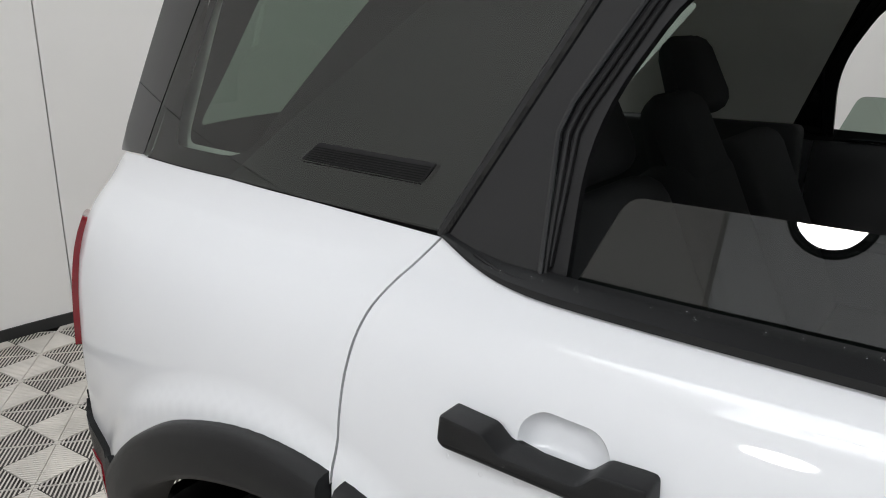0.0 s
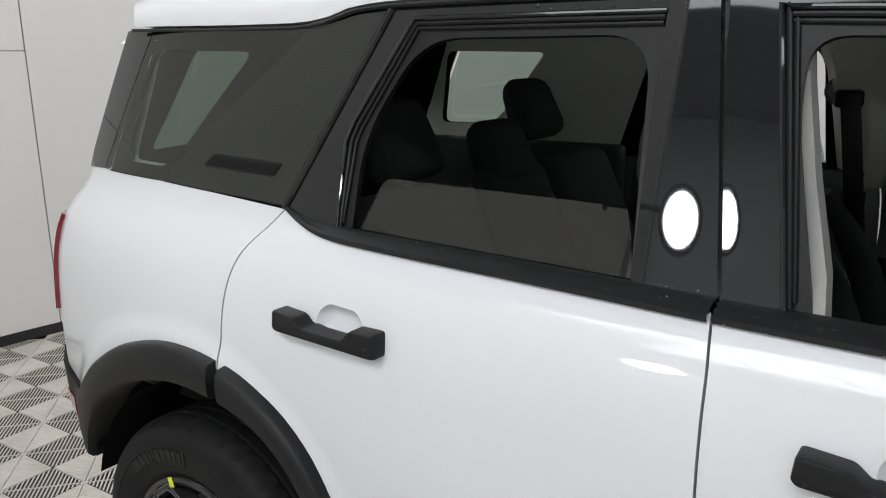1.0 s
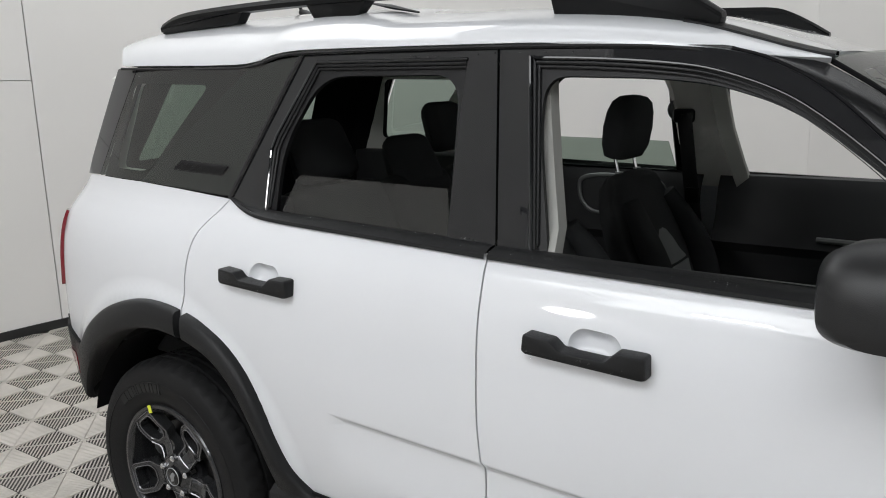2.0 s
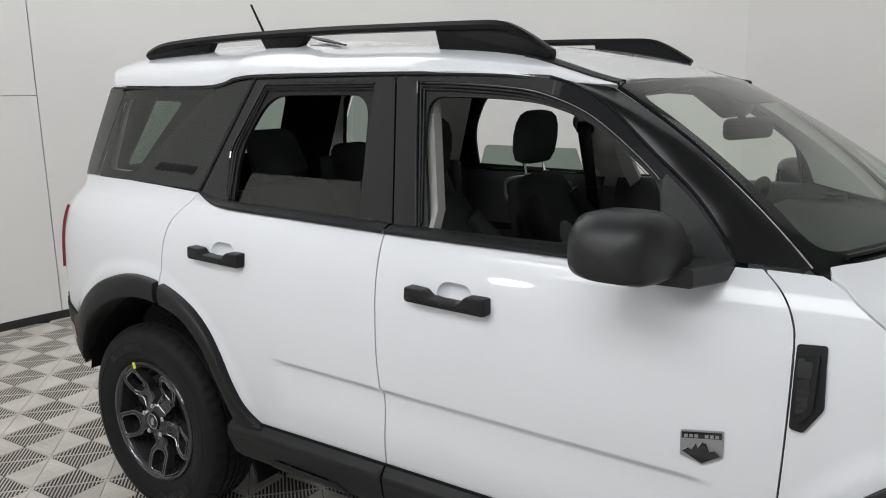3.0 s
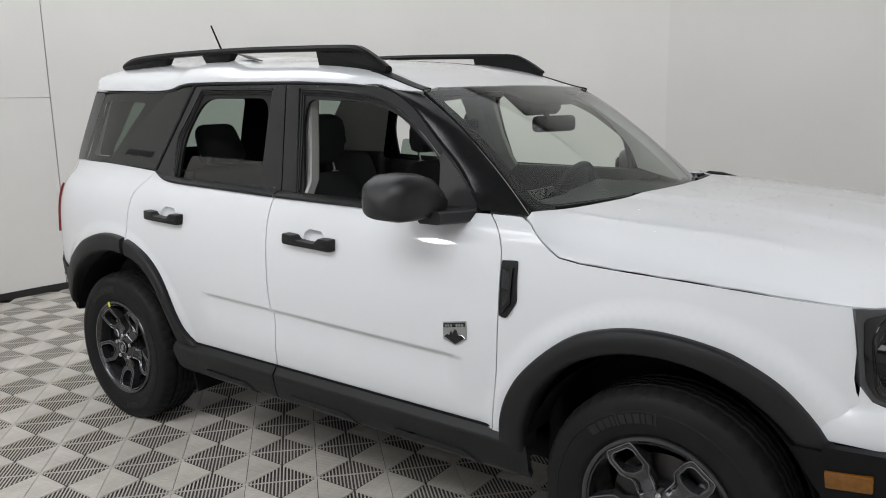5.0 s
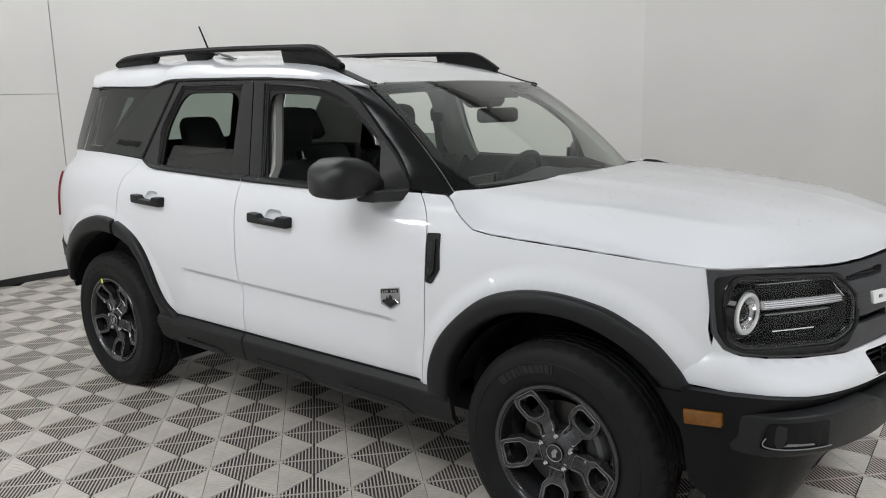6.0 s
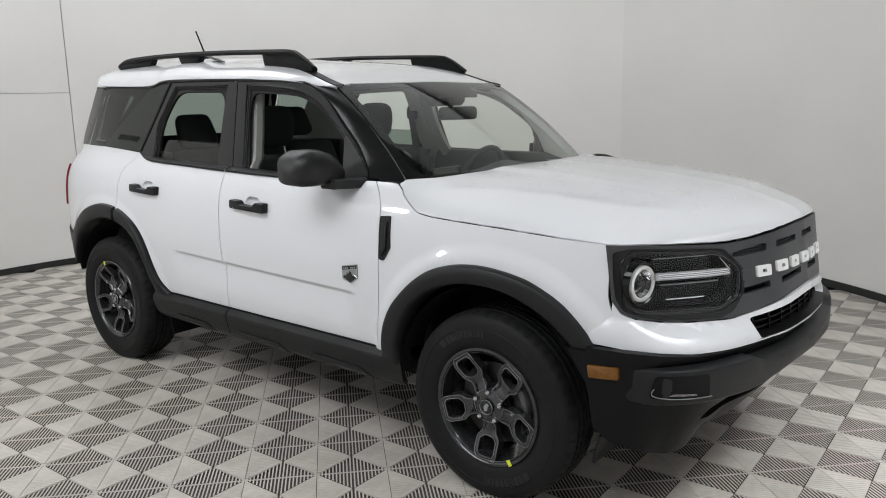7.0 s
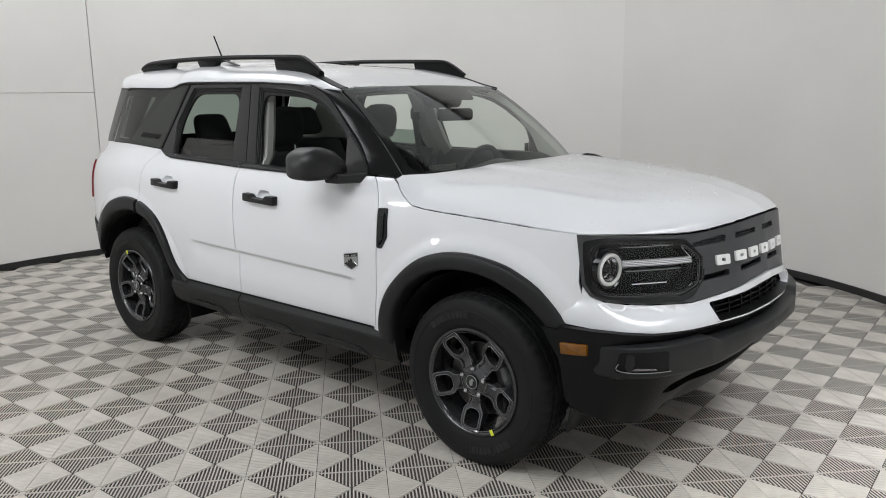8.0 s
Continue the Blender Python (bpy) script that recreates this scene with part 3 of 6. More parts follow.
def flank(s):
    """One flank of the body: s = 1 right, -1 left."""
    fl = s < 0
    sd = on_side(s)
    quarter = skin("quarter_panel", quarter_poly, sd, WHITE, car, step=0.035, flip=fl, extra=arch_rows(AXR) + shoulder_rows(-0.6, 0.2))
    fender = skin("front_fender", fender_poly, sd, WHITE, car, step=0.035, flip=fl, extra=arch_rows(AXF) + shoulder_rows(2.1, 2.3))
    def cup_poly(x0, z0):
        return rounded([(x0 + 0.082, z0 - 0.014), (x0 + 0.186, z0 - 0.018), (x0 + 0.19, z0 + 0.016), (x0 + 0.172, z0 + 0.036), (x0 + 0.105, z0 + 0.040), (x0 + 0.083, z0 + 0.022)], 0.02)
    rd = skin("rear_door", rear_door_poly, sd, WHITE, car, holes=[cup_poly(0.329, 1.026)], step=0.035, flip=fl, extra=crease_rows(0.72, 1.09) + shoulder_rows(0.17, 1.09) + [q for q in arch_rows(AXR) if q[1] > 0.76 or q[0] < 0.6], thick=0.02)
    fd = skin("front_door", front_door_poly, sd, WHITE, car, holes=[cup_poly(1.222, 1.006)], step=0.035, flip=fl, extra=crease_rows(1.13, 2.05) + shoulder_rows(1.12, 2.12), thick=0.02)
    # upper frames and glass
    for door, frame_poly, hole, open_poly, ends in ((rd, rear_frame, rear_hole, rear_open, 5), (fd, front_frame, front_hole, front_open, 36)):
        def crowned(x, z, lo=0.957 if door is rd else 1.089, width=0.124 if door is rd else 0.080):
            """The frame, its pillar slightly convex across."""
            c = (lo + width / 2) - (0.027 if door is rd else 0.057) * (z - 1.153) / 0.42
            return on_glass(s, 0.0009 * max(0, 1 - (2 * (x - c) / width) ** 2))(x, z)
        across = [(c0 + k * 0.018, 1.17 + 0.03 * i) for i in range(13) for k in range(-3, 4) for c0 in ((1.019 if door is rd else 1.129) - (0.027 if door is rd else 0.057) * i / 14,)]
        skin("window_frame", frame_poly, crowned, GLOSS, door, holes=[hole], extra=across, step=0.05, flip=fl, thick=0.03)
        skin("window_channel", grown(hole, -0.001), on_glass(s, -0.011), RUBBER, door, holes=[open_poly], step=0.05, flip=fl, thick=0.012)
        # seal ribs along the rear edge and the top
        for d, out, r, mat in ((0.0035, 0.0005, 0.0042, GLOSS), (0.0125, -0.004, 0.0045, RUBBER), (0.0215, -0.008, 0.0040, RUBBER)):
            line = grown(hole, -d)[:ends]
            fine = finer(line + line[::-1], 0.03)[:len(finer(line, 0.03))]
            k = min(range(len(fine)), key=lambda i: (Vector(fine[i]) - Vector(line[-1])).length)
            part("seal", tube([on_glass(s, out)(x, z) for x, z in fine[:k + 1]], [r * (1 - (0.5 if d < 0.01 else 0.8) * smoothstep(1.32, 1.62, x)) for x, z in fine[:k + 1]], 8, up=(0, 1, 0)), mat, door)
    # upper edge strip along the roof line
    skin("quarter_glass", quarter_glass, on_glass(s, 0.002), PRIVACY, car, step=0.06, flip=fl, thick=0.004, label="dark tinted rear quarter glass").visible_shadow = False
    skin("pillar_cover", [(-0.19, 1.226), (0.0, 1.2175), (0.227, 1.208), (0.437, 1.575), (0.33, 1.574), (0.25, 1.553)], on_glass(s, -0.004), GLOSS, car, step=0.05, flip=fl, thick=0.01)
    skin("rear_corner_trim", rear_corner, on_glass(s, 0.0), GLOSS, car, step=0.05, flip=fl)
    part("quarter_seal", tube([on_glass(s, 0.001)(0.233 + 0.211 * k / 12, 1.203 + 0.372 * k / 12) for k in range(13)], 0.0075, 8), GLOSS, car)
    vent = skin("air_slot", rounded([(0.007, 1.296), (0.212, 1.288), (0.192, 1.262), (-0.024, 1.270)], 0.006), on_glass(s, 0.004), RUBBER, car, step=0.05, flip=fl, thick=0.003, label="slim black air slot")
    for k in range(8):
        z = 1.2905 - k * 0.0031
        skin("louvre", [(0.001 - k * 0.0025, z), (0.206 - k * 0.0025, z - 0.007), (0.206 - k * 0.0025, z - 0.0084), (0.001 - k * 0.0025, z - 0.0014)], on_glass(s, 0.0065), PLASTIC, vent, step=0.08, flip=fl, thick=0.002)
    # belt line: outer face, top and inner lip
    def belt_trim(door, curve, tall):
        rows = []
        for x, z in curve:
            t = tall * min(1, 0.2 + 5 * (x - 0.225)) if x < 0.6 else tall
            w0, w1 = half(x, z), half(x, z + t)
            g1 = min(w1 - 0.006, -on_glass(1, -0.006)(x, z + t)[1])
            rows.append([(x, -s * y, zz) for y, zz in ((w0 - 0.004, z - 0.002), (w0 + 0.008, z), (w0 + 0.0075, z + 0.5 * t), (w1 + 0.006, z + t), (w1 - 0.004, z + t + 0.003), (g1, z + t + 0.004), (g1 - 0.012, z + t - 0.03))])
        trim = part("belt_trim", grid_mesh(rows)[0], TRIM, door, "", 50)
        part("belt_lip", tube([(x, -s * (half(x, z + 0.62 * tall) + 0.0075), z + 0.62 * tall) for x, z in curve[6:]], 0.0022, 6), RUBBER, trim)
    belt_trim(rd, spline([(0.232, 1.205), (0.29, 1.180), (0.36, 1.164), (0.48, 1.157), (0.80, 1.149), (1.083, 1.141)], 6), 0.018)
    belt_trim(fd, spline([(1.090, 1.141), (1.4, 1.136), (1.75, 1.132), (1.99, 1.136)], 8), 0.017)
    skin("mirror_sail", rounded([(1.856, 1.155), (2.016, 1.157), (1.925, 1.262), (1.846, 1.331), (1.838, 1.316)], 0.004), on_glass(s, 0.004), MIRROR_CAP, fd, step=0.04, flip=fl, thick=0.02)
    # lowered panes
    inset = on_glass(s, -0.022)
    skin("window_pane", rounded([(0.405, 1.155), (0.956, 1.15), (0.928, 1.266), (0.458, 1.274)], [0, 0, 0, 0.02]), inset, PRIVACY, rd, step=0.06, flip=fl, thick=0.004, label="half-lowered tinted rear window pane").visible_shadow = False
    # wheel arch cladding
    def even(curve, n):
        pts = [Vector(p) for p in curve]
        run = [0]
        for a, b in zip(pts, pts[1:]):
            run.append(run[-1] + (b - a).length)
        out = []
        for k in range(n):
            t = run[-1] * k / (n - 1)
            i = min(len(pts) - 2, max(0, int(np.searchsorted(run, t)) - 1))
            out.append(pts[i].lerp(pts[i + 1], (t - run[i]) / (run[i + 1] - run[i])))
        return out

    def cladding(who, outer, inner):
        n = max(12, int(len(outer) * 1.3))
        rows = []
        for o, i in zip(even(outer, n), even(inner, n)):
            wo = half(*o)
            sec = ((-0.02, -0.010), (0.0, 0.010), (0.03, 0.020), (0.14, 0.027), (0.45, 0.031), (0.80, 0.031), (0.92, 0.027), (0.98, 0.016), (1.0, 0.0), (1.0, -0.06))
            rows.append([(o.x + (i.x - o.x) * t, -s * (wo + (half(*i) - wo) * 0.5 * t + d), o.y + (i.y - o.y) * t) for t, d in sec])
        bm, vs = grid_mesh(rows)
        bm.faces.new(vs[0])
        bm.faces.new(vs[-1])
        part("arch_cladding", bm, TRIM, who, "matt black wheel arch cladding", 50)
    iq = min(i for i, p in enumerate(arch_r) if p[0] > 0.161)
    jq = min(i for i, p in enumerate(arch_r_in) if p[0] > 0.182)
    for who, o_, i_ in ((quarter, arch_r[:iq], arch_r_in[:jq]), (rd, shifted(arch_r[iq:], 0.0045), shifted(arch_r_in[jq:], 0.0045)), (fender, arch_f, arch_f_in)):
        cladding(who, o_, i_)
    # rocker
    rock = smooth_fn([0.30, 0.332, 0.342, 0.352, 0.42, 0.438, 0.446, 0.454, 0.484], [0.815, 0.850, 0.866, 0.872, 0.888, 0.892, 0.891, 0.886, 0.862])
    def rocker(x, z):
        return (x, -s * rock(z), z)
    sill_rows = [(x, z) for x in np.arange(0.45, 2.30, 0.035).tolist() for z in (0.325, 0.335, 0.345, 0.355, 0.365, 0.375, 0.382, 0.388, 0.394, 0.400, 0.408, 0.418, 0.428, 0.438, 0.446, 0.453, 0.459, 0.464)]
    skin("rocker_cladding", [(0.455, 0.478), (0.440, 0.42), (0.47, 0.325), (1.100, 0.318), (1.100, 0.478)], rocker, TRIM, rd, extra=sill_rows, step=0.03, flip=fl, thick=0.02)
    skin("rocker_cladding", [(1.107, 0.478), (1.107, 0.318), (2.12, 0.312), (2.26, 0.335), (2.262, 0.43), (2.235, 0.474)], rocker, TRIM, fd, extra=sill_rows, step=0.03, flip=fl, thick=0.02)
    for who, x0, x1 in ((rd, 0.637, 0.945), (fd, 1.158, 1.512), (fd, 1.700, 2.045)):
        skin("rocker_step", rounded([(x0, 0.345), (x1 + 0.03, 0.328), (x1, 0.358), (x1 - 0.03, 0.372), (x0 + 0.03, 0.378), (x0 + 0.008, 0.370)], 0.006), lambda x, z: (x, -s * (rock(z) + 0.006), z), TRIM, who, step=0.02, flip=fl, thick=0.010)
    part("rocker_lip", tube([(x, -s * (rock(0.476) + 0.001), 0.479) for x in np.arange(0.47, 2.20, 0.04).tolist()], 0.0042, 6), DARK, fd)
    # handles
    for who, x0, x1, z0 in ((rd, 0.325, 0.573, 1.026), (fd, 1.217, 1.470, 1.006)):
        def hp(u, v, w):
            x = x0 + u
            return (x, -s * (half(x, z0) + w), z0 + v - 0.035 * u / 0.25 * 0.25)
        L = x1 - x0
        rim = cup_poly(0.329 if x0 < 1 else 1.222, z0)
        rows = []
        mx, mz = x0 + 0.135, z0 + 0.008
        for t, d in ((1.0, 0.0), (0.97, 0.002), (0.88, 0.008), (0.7, 0.016), (0.45, 0.021), (0.2, 0.022)):
            rows.append([(mx + (x - mx) * t, -s * (half(mx + (x - mx) * t, mz + (z - mz) * t) - d), mz + (z - mz) * t) for x, z in finer(rim, 0.01)])
        bm, vs = grid_mesh(rows, True)
        bm.faces.new(vs[-1])
        part("handle_cup", bm, WHITE, who, "", 60)
        out = [(0, -0.014), (0.004, 0.020), (0.065, 0.020), (0.085, 0.004), (0.175, 0.004), (0.195, 0.024), (L - 0.004, 0.024), (L, -0.016), (L - 0.01, -0.020), (0.008, -0.020)]
        part("door_handle", slab(rounded(out, 0.006, 3), lambda u, v, w: hp(u, v, 0.030 + w + 0.009 * math.sin(math.pi * min(1, max(0, u / L)))), 0.036, 0.005), TRIM, who, "matt black strap door handle")
    # fender vent
    vent = skin("fender_vent", rounded([(2.168, 1.026), (2.222, 1.030), (2.226, 0.905), (2.192, 0.852), (2.166, 0.856)], 0.007), on_side(s, 0.006), TRIM, fender, step=0.02, flip=fl, thick=0.012, label="matt black fender air vent")
    skin("vent_slot", rounded([(2.172, 1.000), (2.200, 1.002), (2.196, 0.90), (2.176, 0.885)], 0.005), on_side(s, 0.0065), GLOSS, vent, step=0.03, flip=fl, thick=0.002)
    skin("vent_bar", rounded([(2.186, 1.006), (2.212, 1.010), (2.208, 0.90), (2.180, 0.868), (2.178, 0.88), (2.200, 0.908), (2.202, 0.998), (2.186, 0.996)], 0.003), on_side(s, 0.013), TRIM, vent, step=0.03, flip=fl, thick=0.008)
    # side badge
    badge = skin("side_badge", rounded([(1.953, 0.802), (2.043, 0.818), (2.043, 0.758), (2.001, 0.733), (1.953, 0.745)], 0.003), on_side(s, 0.0035), SATIN, fd, step=0.02, flip=fl, thick=0.003, label="grey shield badge with a mountain outline")
    skin("badge_strip", [(1.956, 0.799), (2.040, 0.814), (2.040, 0.800), (1.956, 0.785)], on_side(s, 0.0045), GLOSS, badge, step=0.03, flip=fl, thick=0.001)
    peaks = [(1.957, 0.756), (1.970, 0.766), (1.978, 0.764), (1.986, 0.780), (1.992, 0.772), (2.000, 0.786), (2.010, 0.784), (2.017, 0.768), (2.026, 0.772), (2.040, 0.762), (2.000, 0.7365)]
    skin("badge_mountain", peaks, on_side(s, 0.005), GLOSS, badge, step=0.03, flip=fl, thick=0.001)
    part("badge_ridge", tube([on_side(s, 0.0062)(x, z) for x, z in peaks[:-1]], 0.0011, 5), CHROME, badge)
    for k in range(7):
        if k != 3:
            xa = 1.962 + k * 0.0108
            za = 0.7955 + (xa - 1.962) * 0.172
            skin("badge_bar", [(xa, za), (xa + 0.0075, za + 0.0013), (xa + 0.0075, za - 0.006), (xa, za - 0.0073)], on_side(s, 0.0058), SATIN, badge, step=0.03, flip=fl, thick=0.0008)
    # tail lamp and rear corner
    skin("tail_light", rounded([(-0.600, 1.108), (-0.68, 1.10), (-0.68, 0.85), (-0.600, 0.858)], 0.01), on_side(s, 0.012), RED, car, step=0.02, flip=fl, thick=0.03, label="dark red tail light lens")
    low = [(-0.43, 0.685), (-0.445, 0.700), (-0.47, 0.681), (-0.52, 0.686), (-0.60, 0.711), (-0.64, 0.725), (-0.64, 0.54), (-0.43, 0.50), (-0.41, 0.52), (-0.395, 0.56), (-0.38, 0.62)]
    rb = skin("rear_bumper_corner", low, on_side(s, 0.012), PLASTIC, car, step=0.03, flip=fl, thick=0.03)
    skin("reflector", rounded([(-0.50, 0.63), (-0.60, 0.64), (-0.60, 0.585), (-0.49, 0.575)], 0.006), on_side(s, 0.016), RED, rb, step=0.03, flip=fl, thick=0.004)
    # inner wheel housings
    for ax, x0, x1 in ((AXR, -0.36, 0.46), (AXF, 2.27, 3.08)):
        rows = []
        for i in range(25):
            a = math.pi * (0.04 + 0.87 * i / 24)
            rows.append([(ax + 0.04 * (ax < 1) + 0.43 * math.cos(a), -s * y, 0.36 + 0.45 * math.sin(a)) for y in (0.875, 0.8, 0.55)] + [(ax, -s * 0.55, 0.36)])
        part("wheel_housing", grid_mesh(rows)[0], DARK, car)
    # front marker
    part("side_marker", slab(rounded([(3.084, 0.606), (3.190, 0.612), (3.192, 0.570), (3.090, 0.562)], 0.006), lambda u, v, w: (u, -s * (0.877 - 0.12 * max(0, u - 3.08) + w), v), 0.02, 0.004), AMBER, car, "amber front side marker lens")
    # outside mirror
    mirror = empty("door_mirror", fd)
    return quarter, fender, rd, fd, mirror


right = flank(1)
left = flank(-1)


def mirror_parts(s, parent):
    """Outside mirror on the door's sail."""
    def at(x, y, z):
        return (x, -s * y, z)
    # shell: rounded box lofted outwards
    rows = []
    secs = [(0.845, 1.915, 1.182, 0.040, 0.020, 0.020), (0.865, 1.908, 1.184, 0.070, 0.044, 0.038), (0.900, 1.892, 1.188, 0.105, 0.074, 0.046), (0.950, 1.878, 1.190, 0.132, 0.090, 0.051), (1.000, 1.868, 1.190, 0.136, 0.089, 0.053), (1.038, 1.861, 1.188, 0.120, 0.073, 0.050), (1.060, 1.857, 1.186, 0.085, 0.050, 0.041), (1.070, 1.855, 1.184, 0.03, 0.02, 0.02)]

    def shell(sec, t, o=0.0):
        """A point of the shell's ring at angle t, o proud of it."""
        y, x, z, a, up, low = sec
        c, d = math.cos(t), math.sin(t)
        e = 0.52
        b = up if d > 0 else low
        return at(x + (a + o) * math.copysign(abs(c) ** e, c) * (0.56 if c > 0 else 0.92), y, z + (b + o) * math.copysign(abs(d) ** e, d) * (1 - 0.22 * max(0, c) ** 2 * (d > 0)) - 0.03 * a * c)

    for sec in secs:
        rows.append([shell(sec, 2 * math.pi * j / 40) for j in range(40)])
    bm, vs = grid_mesh(rows, True)
    bm.faces.new(vs[0])
    bm.faces.new(list(reversed(vs[-1])))
    part("mirror_shell", bm, MIRROR_CAP, parent, "matt black mirror cap", 40)
    # flat wedge from the sail to the shell
    rows = []
    for y, x, z0, z1, t in ((0.745, 1.990, 1.118, 1.158, 0.030), (0.80, 1.982, 1.120, 1.160, 0.030), (0.87, 1.955, 1.121, 1.162, 0.032), (0.935, 1.925, 1.122, 1.163, 0.034)):
        rows.append([at(x + t * a, y, z) for a, z in ((1.35, z0), (1.55, z0 + 0.005), (1.55, z1 - 0.006), (1.35, z1), (-0.9, z1), (-1.0, z1 - 0.006), (-1.0, z0 + 0.005), (-0.8, z0))])
    bm, vs = grid_mesh(rows, True)
    bm.faces.new(vs[0])
    bm.faces.new(list(reversed(vs[-1])))
    part("mirror_arm", bm, MIRROR_CAP, parent, "", 40)
    # lower skirt of the shell, a little proud of it
    rows = []
    for i, sec in enumerate(secs[0:4]):
        rows.append([shell(sec, radians(-112 + 128 * k / 16), -0.003 if k in (0, 16) or i == 3 else 0.008) for k in range(17)])
    part("mirror_skirt", grid_mesh(rows)[0], MIRROR_CAP, parent, "", 30)
    part("mirror_glass", rbox(at(1.766, 0.965, 1.20), (0.006, 0.13, 0.075), 0.002), CHROME, parent)


mirror_parts(1, right[4])
mirror_parts(-1, left[4])
# the far mirror sits a little closer to its door
left[4].matrix_basis = Matrix.Translation((-0.02, -0.07, -0.04))

# hood, with its swept rear edge
hood_outline = []
for i in range(25):
    y = -0.757 + 1.514 * i / 24
    hood_outline.append((2.198 + 0.224 * (1 - (abs(y) / 0.757) ** 2.2), y))
xs_edge = [2.21, 2.235, 2.26, 2.29, 2.32, 2.35, 2.42, 2.52, 2.65, 2.8, 2.95, 3.05, 3.115]
hood_outline += [(x, hood_edge(x)) for x in xs_edge]
hood_outline += [(grille_x(abs(y)) - 0.003, y) for y in [0.78 - 0.065 * k for k in range(25)]]
hood_outline += [(x, -hood_edge(x)) for x in reversed(xs_edge)]
rim_rows = [(x, sg * hood_edge(x) * k) for x in np.arange(2.2, 3.12, 0.03) for k in (0.985, 0.965, 0.94, 0.91) for sg in (-1, 1)]
rim_rows += [(grille_x(abs(y)) - d, y) for y in np.arange(-0.76, 0.77, 0.035) for d in (0.014, 0.028, 0.05, 0.08, 0.12)]
skin("hood", hood_outline, hood_pt, WHITE, car, step=0.035, thick=0.008, extra=[tuple(map(float, p)) for p in rim_rows], label="white hood wet with water drops")

# roof
roof_extra = [(float(x), float(s)) for x in np.arange(-0.6, 1.68, 0.04) for s in (-0.995, -0.985, -0.97, -0.95, -0.92, 0.92, 0.95, 0.97, 0.985, 0.995)]
roof_extra += [(-0.585 + 0.23 * abs(float(s)) ** 5 + d, float(s)) for d in (0.01, 0.025, 0.045, 0.07) for s in np.arange(-0.9, 0.91, 0.06)]
skin("roof", [(1.679, -0.9995), (1.679, 0.9995)] + [(-0.585 + 0.23 * abs(q) ** 5, float(q)) for q in np.linspace(0.9995, -0.9995, 31)], roof_pt, WHITE, car, step=0.05, thick=0.02, extra=roof_extra)
for s in (1, -1):
    # drip strip between roof and frames
    pts = [(x, -s * (drip_y(x) + 0.002), drip_z(x) - 0.004) for x in np.arange(-0.36, 1.56, 0.04)]
    part("drip_strip", tube(pts, 0.0045, 6), RUBBER, car)
    # ditch strip ahead of the rail
    rows = []
    for i in range(13):
        x = 1.40 + (1.684 - 1.40) * i / 12
        yy = 0.566 + 0.040 * i / 12
        rows.append([Vector(roof_pt(x, min(0.998, (yy + d) / drip_y(x)))) + Vector((0, 0, h)) for d, h in ((-0.021, -0.004), (-0.019, 0.004), (0.0, 0.006), (0.019, 0.004), (0.021, -0.004))])
    rows = [[(p.x, -s * p.y, p.z) for p in r] for r in rows]
    part("roof_strip", grid_mesh(rows)[0], PLASTIC, car, "", 20)
    # roof rail: a bowed bar on three feet
    rail = empty("roof_rail", car, "matt black raised roof rail")
    bar = spline([(-0.285, 1.688), (-0.20, 1.712), (-0.05, 1.722), (0.25, 1.727), (0.65, 1.724), (1.0, 1.714), (1.22, 1.706), (1.31, 1.700), (1.36, 1.684), (1.42, 1.652), (1.475, 1.617)], 4)
    wide = [0.016 + 0.006 * math.sin(math.pi * i / (len(bar) - 1)) for i in range(len(bar))]
    rows = []
    for (x, z), w in zip(bar, wide):
        top, low = z + 0.008, z - 0.016
        if x > 1.3:
            low = z - 0.016 + 0.012 * smoothstep(1.3, 1.47, x)
        yy = 0.545 + 0.025 * smoothstep(0.9, 1.5, x)
        rows.append([(x, -s * (yy + a), b) for a, b in ((w, low), (w + 0.002, (top + low) / 2), (w - 0.006, top), (-w + 0.006, top), (-w - 0.002, (top + low) / 2), (-w, low))])
    bm, vs = grid_mesh(rows, True)
    bm.faces.new(vs[0])
    bm.faces.new(list(reversed(vs[-1])))
    part("rail_bar", bm, PLASTIC, rail)
    def foot(pts):
        return slab(rounded(pts, 0.004, 3), lambda u, v, w: (u, -s * (0.562 + 0.02 * smoothstep(0.9, 1.5, u) + w), v), 0.034, 0.004)
    part("rail_foot", foot([(1.112, 1.628), (1.47, 1.600), (1.474, 1.615), (1.41, 1.655), (1.35, 1.690), (1.092, 1.700)]), PLASTIC, rail)
    part("rail_foot", foot([(0.385, 1.672), (0.53, 1.670), (0.575, 1.712), (0.355, 1.714)]), PLASTIC, rail)
    part("rail_foot", foot([(-0.275, 1.665), (0.075, 1.68), (0.105, 1.715), (-0.06, 1.722), (-0.20, 1.712), (-0.288, 1.684)]), PLASTIC, rail)
    # black wedge where the roof steps up
    part("roof_wedge", tube([(0.50, -s * 0.47, 1.714), (0.60, -s * 0.49, 1.695), (0.69, -s * 0.50, 1.676)], [0.004, 0.012, 0.005], 8, (1.4, 0.5)), PLASTIC, car)
    # A pillar between door frame and windshield
    outer = spline([(1.44, 1.561), (1.523, 1.550), (1.601, 1.526), (1.692, 1.475), (1.81, 1.373), (1.92, 1.280), (2.027, 1.156)], 4)
    rows = []
    n = len(outer)
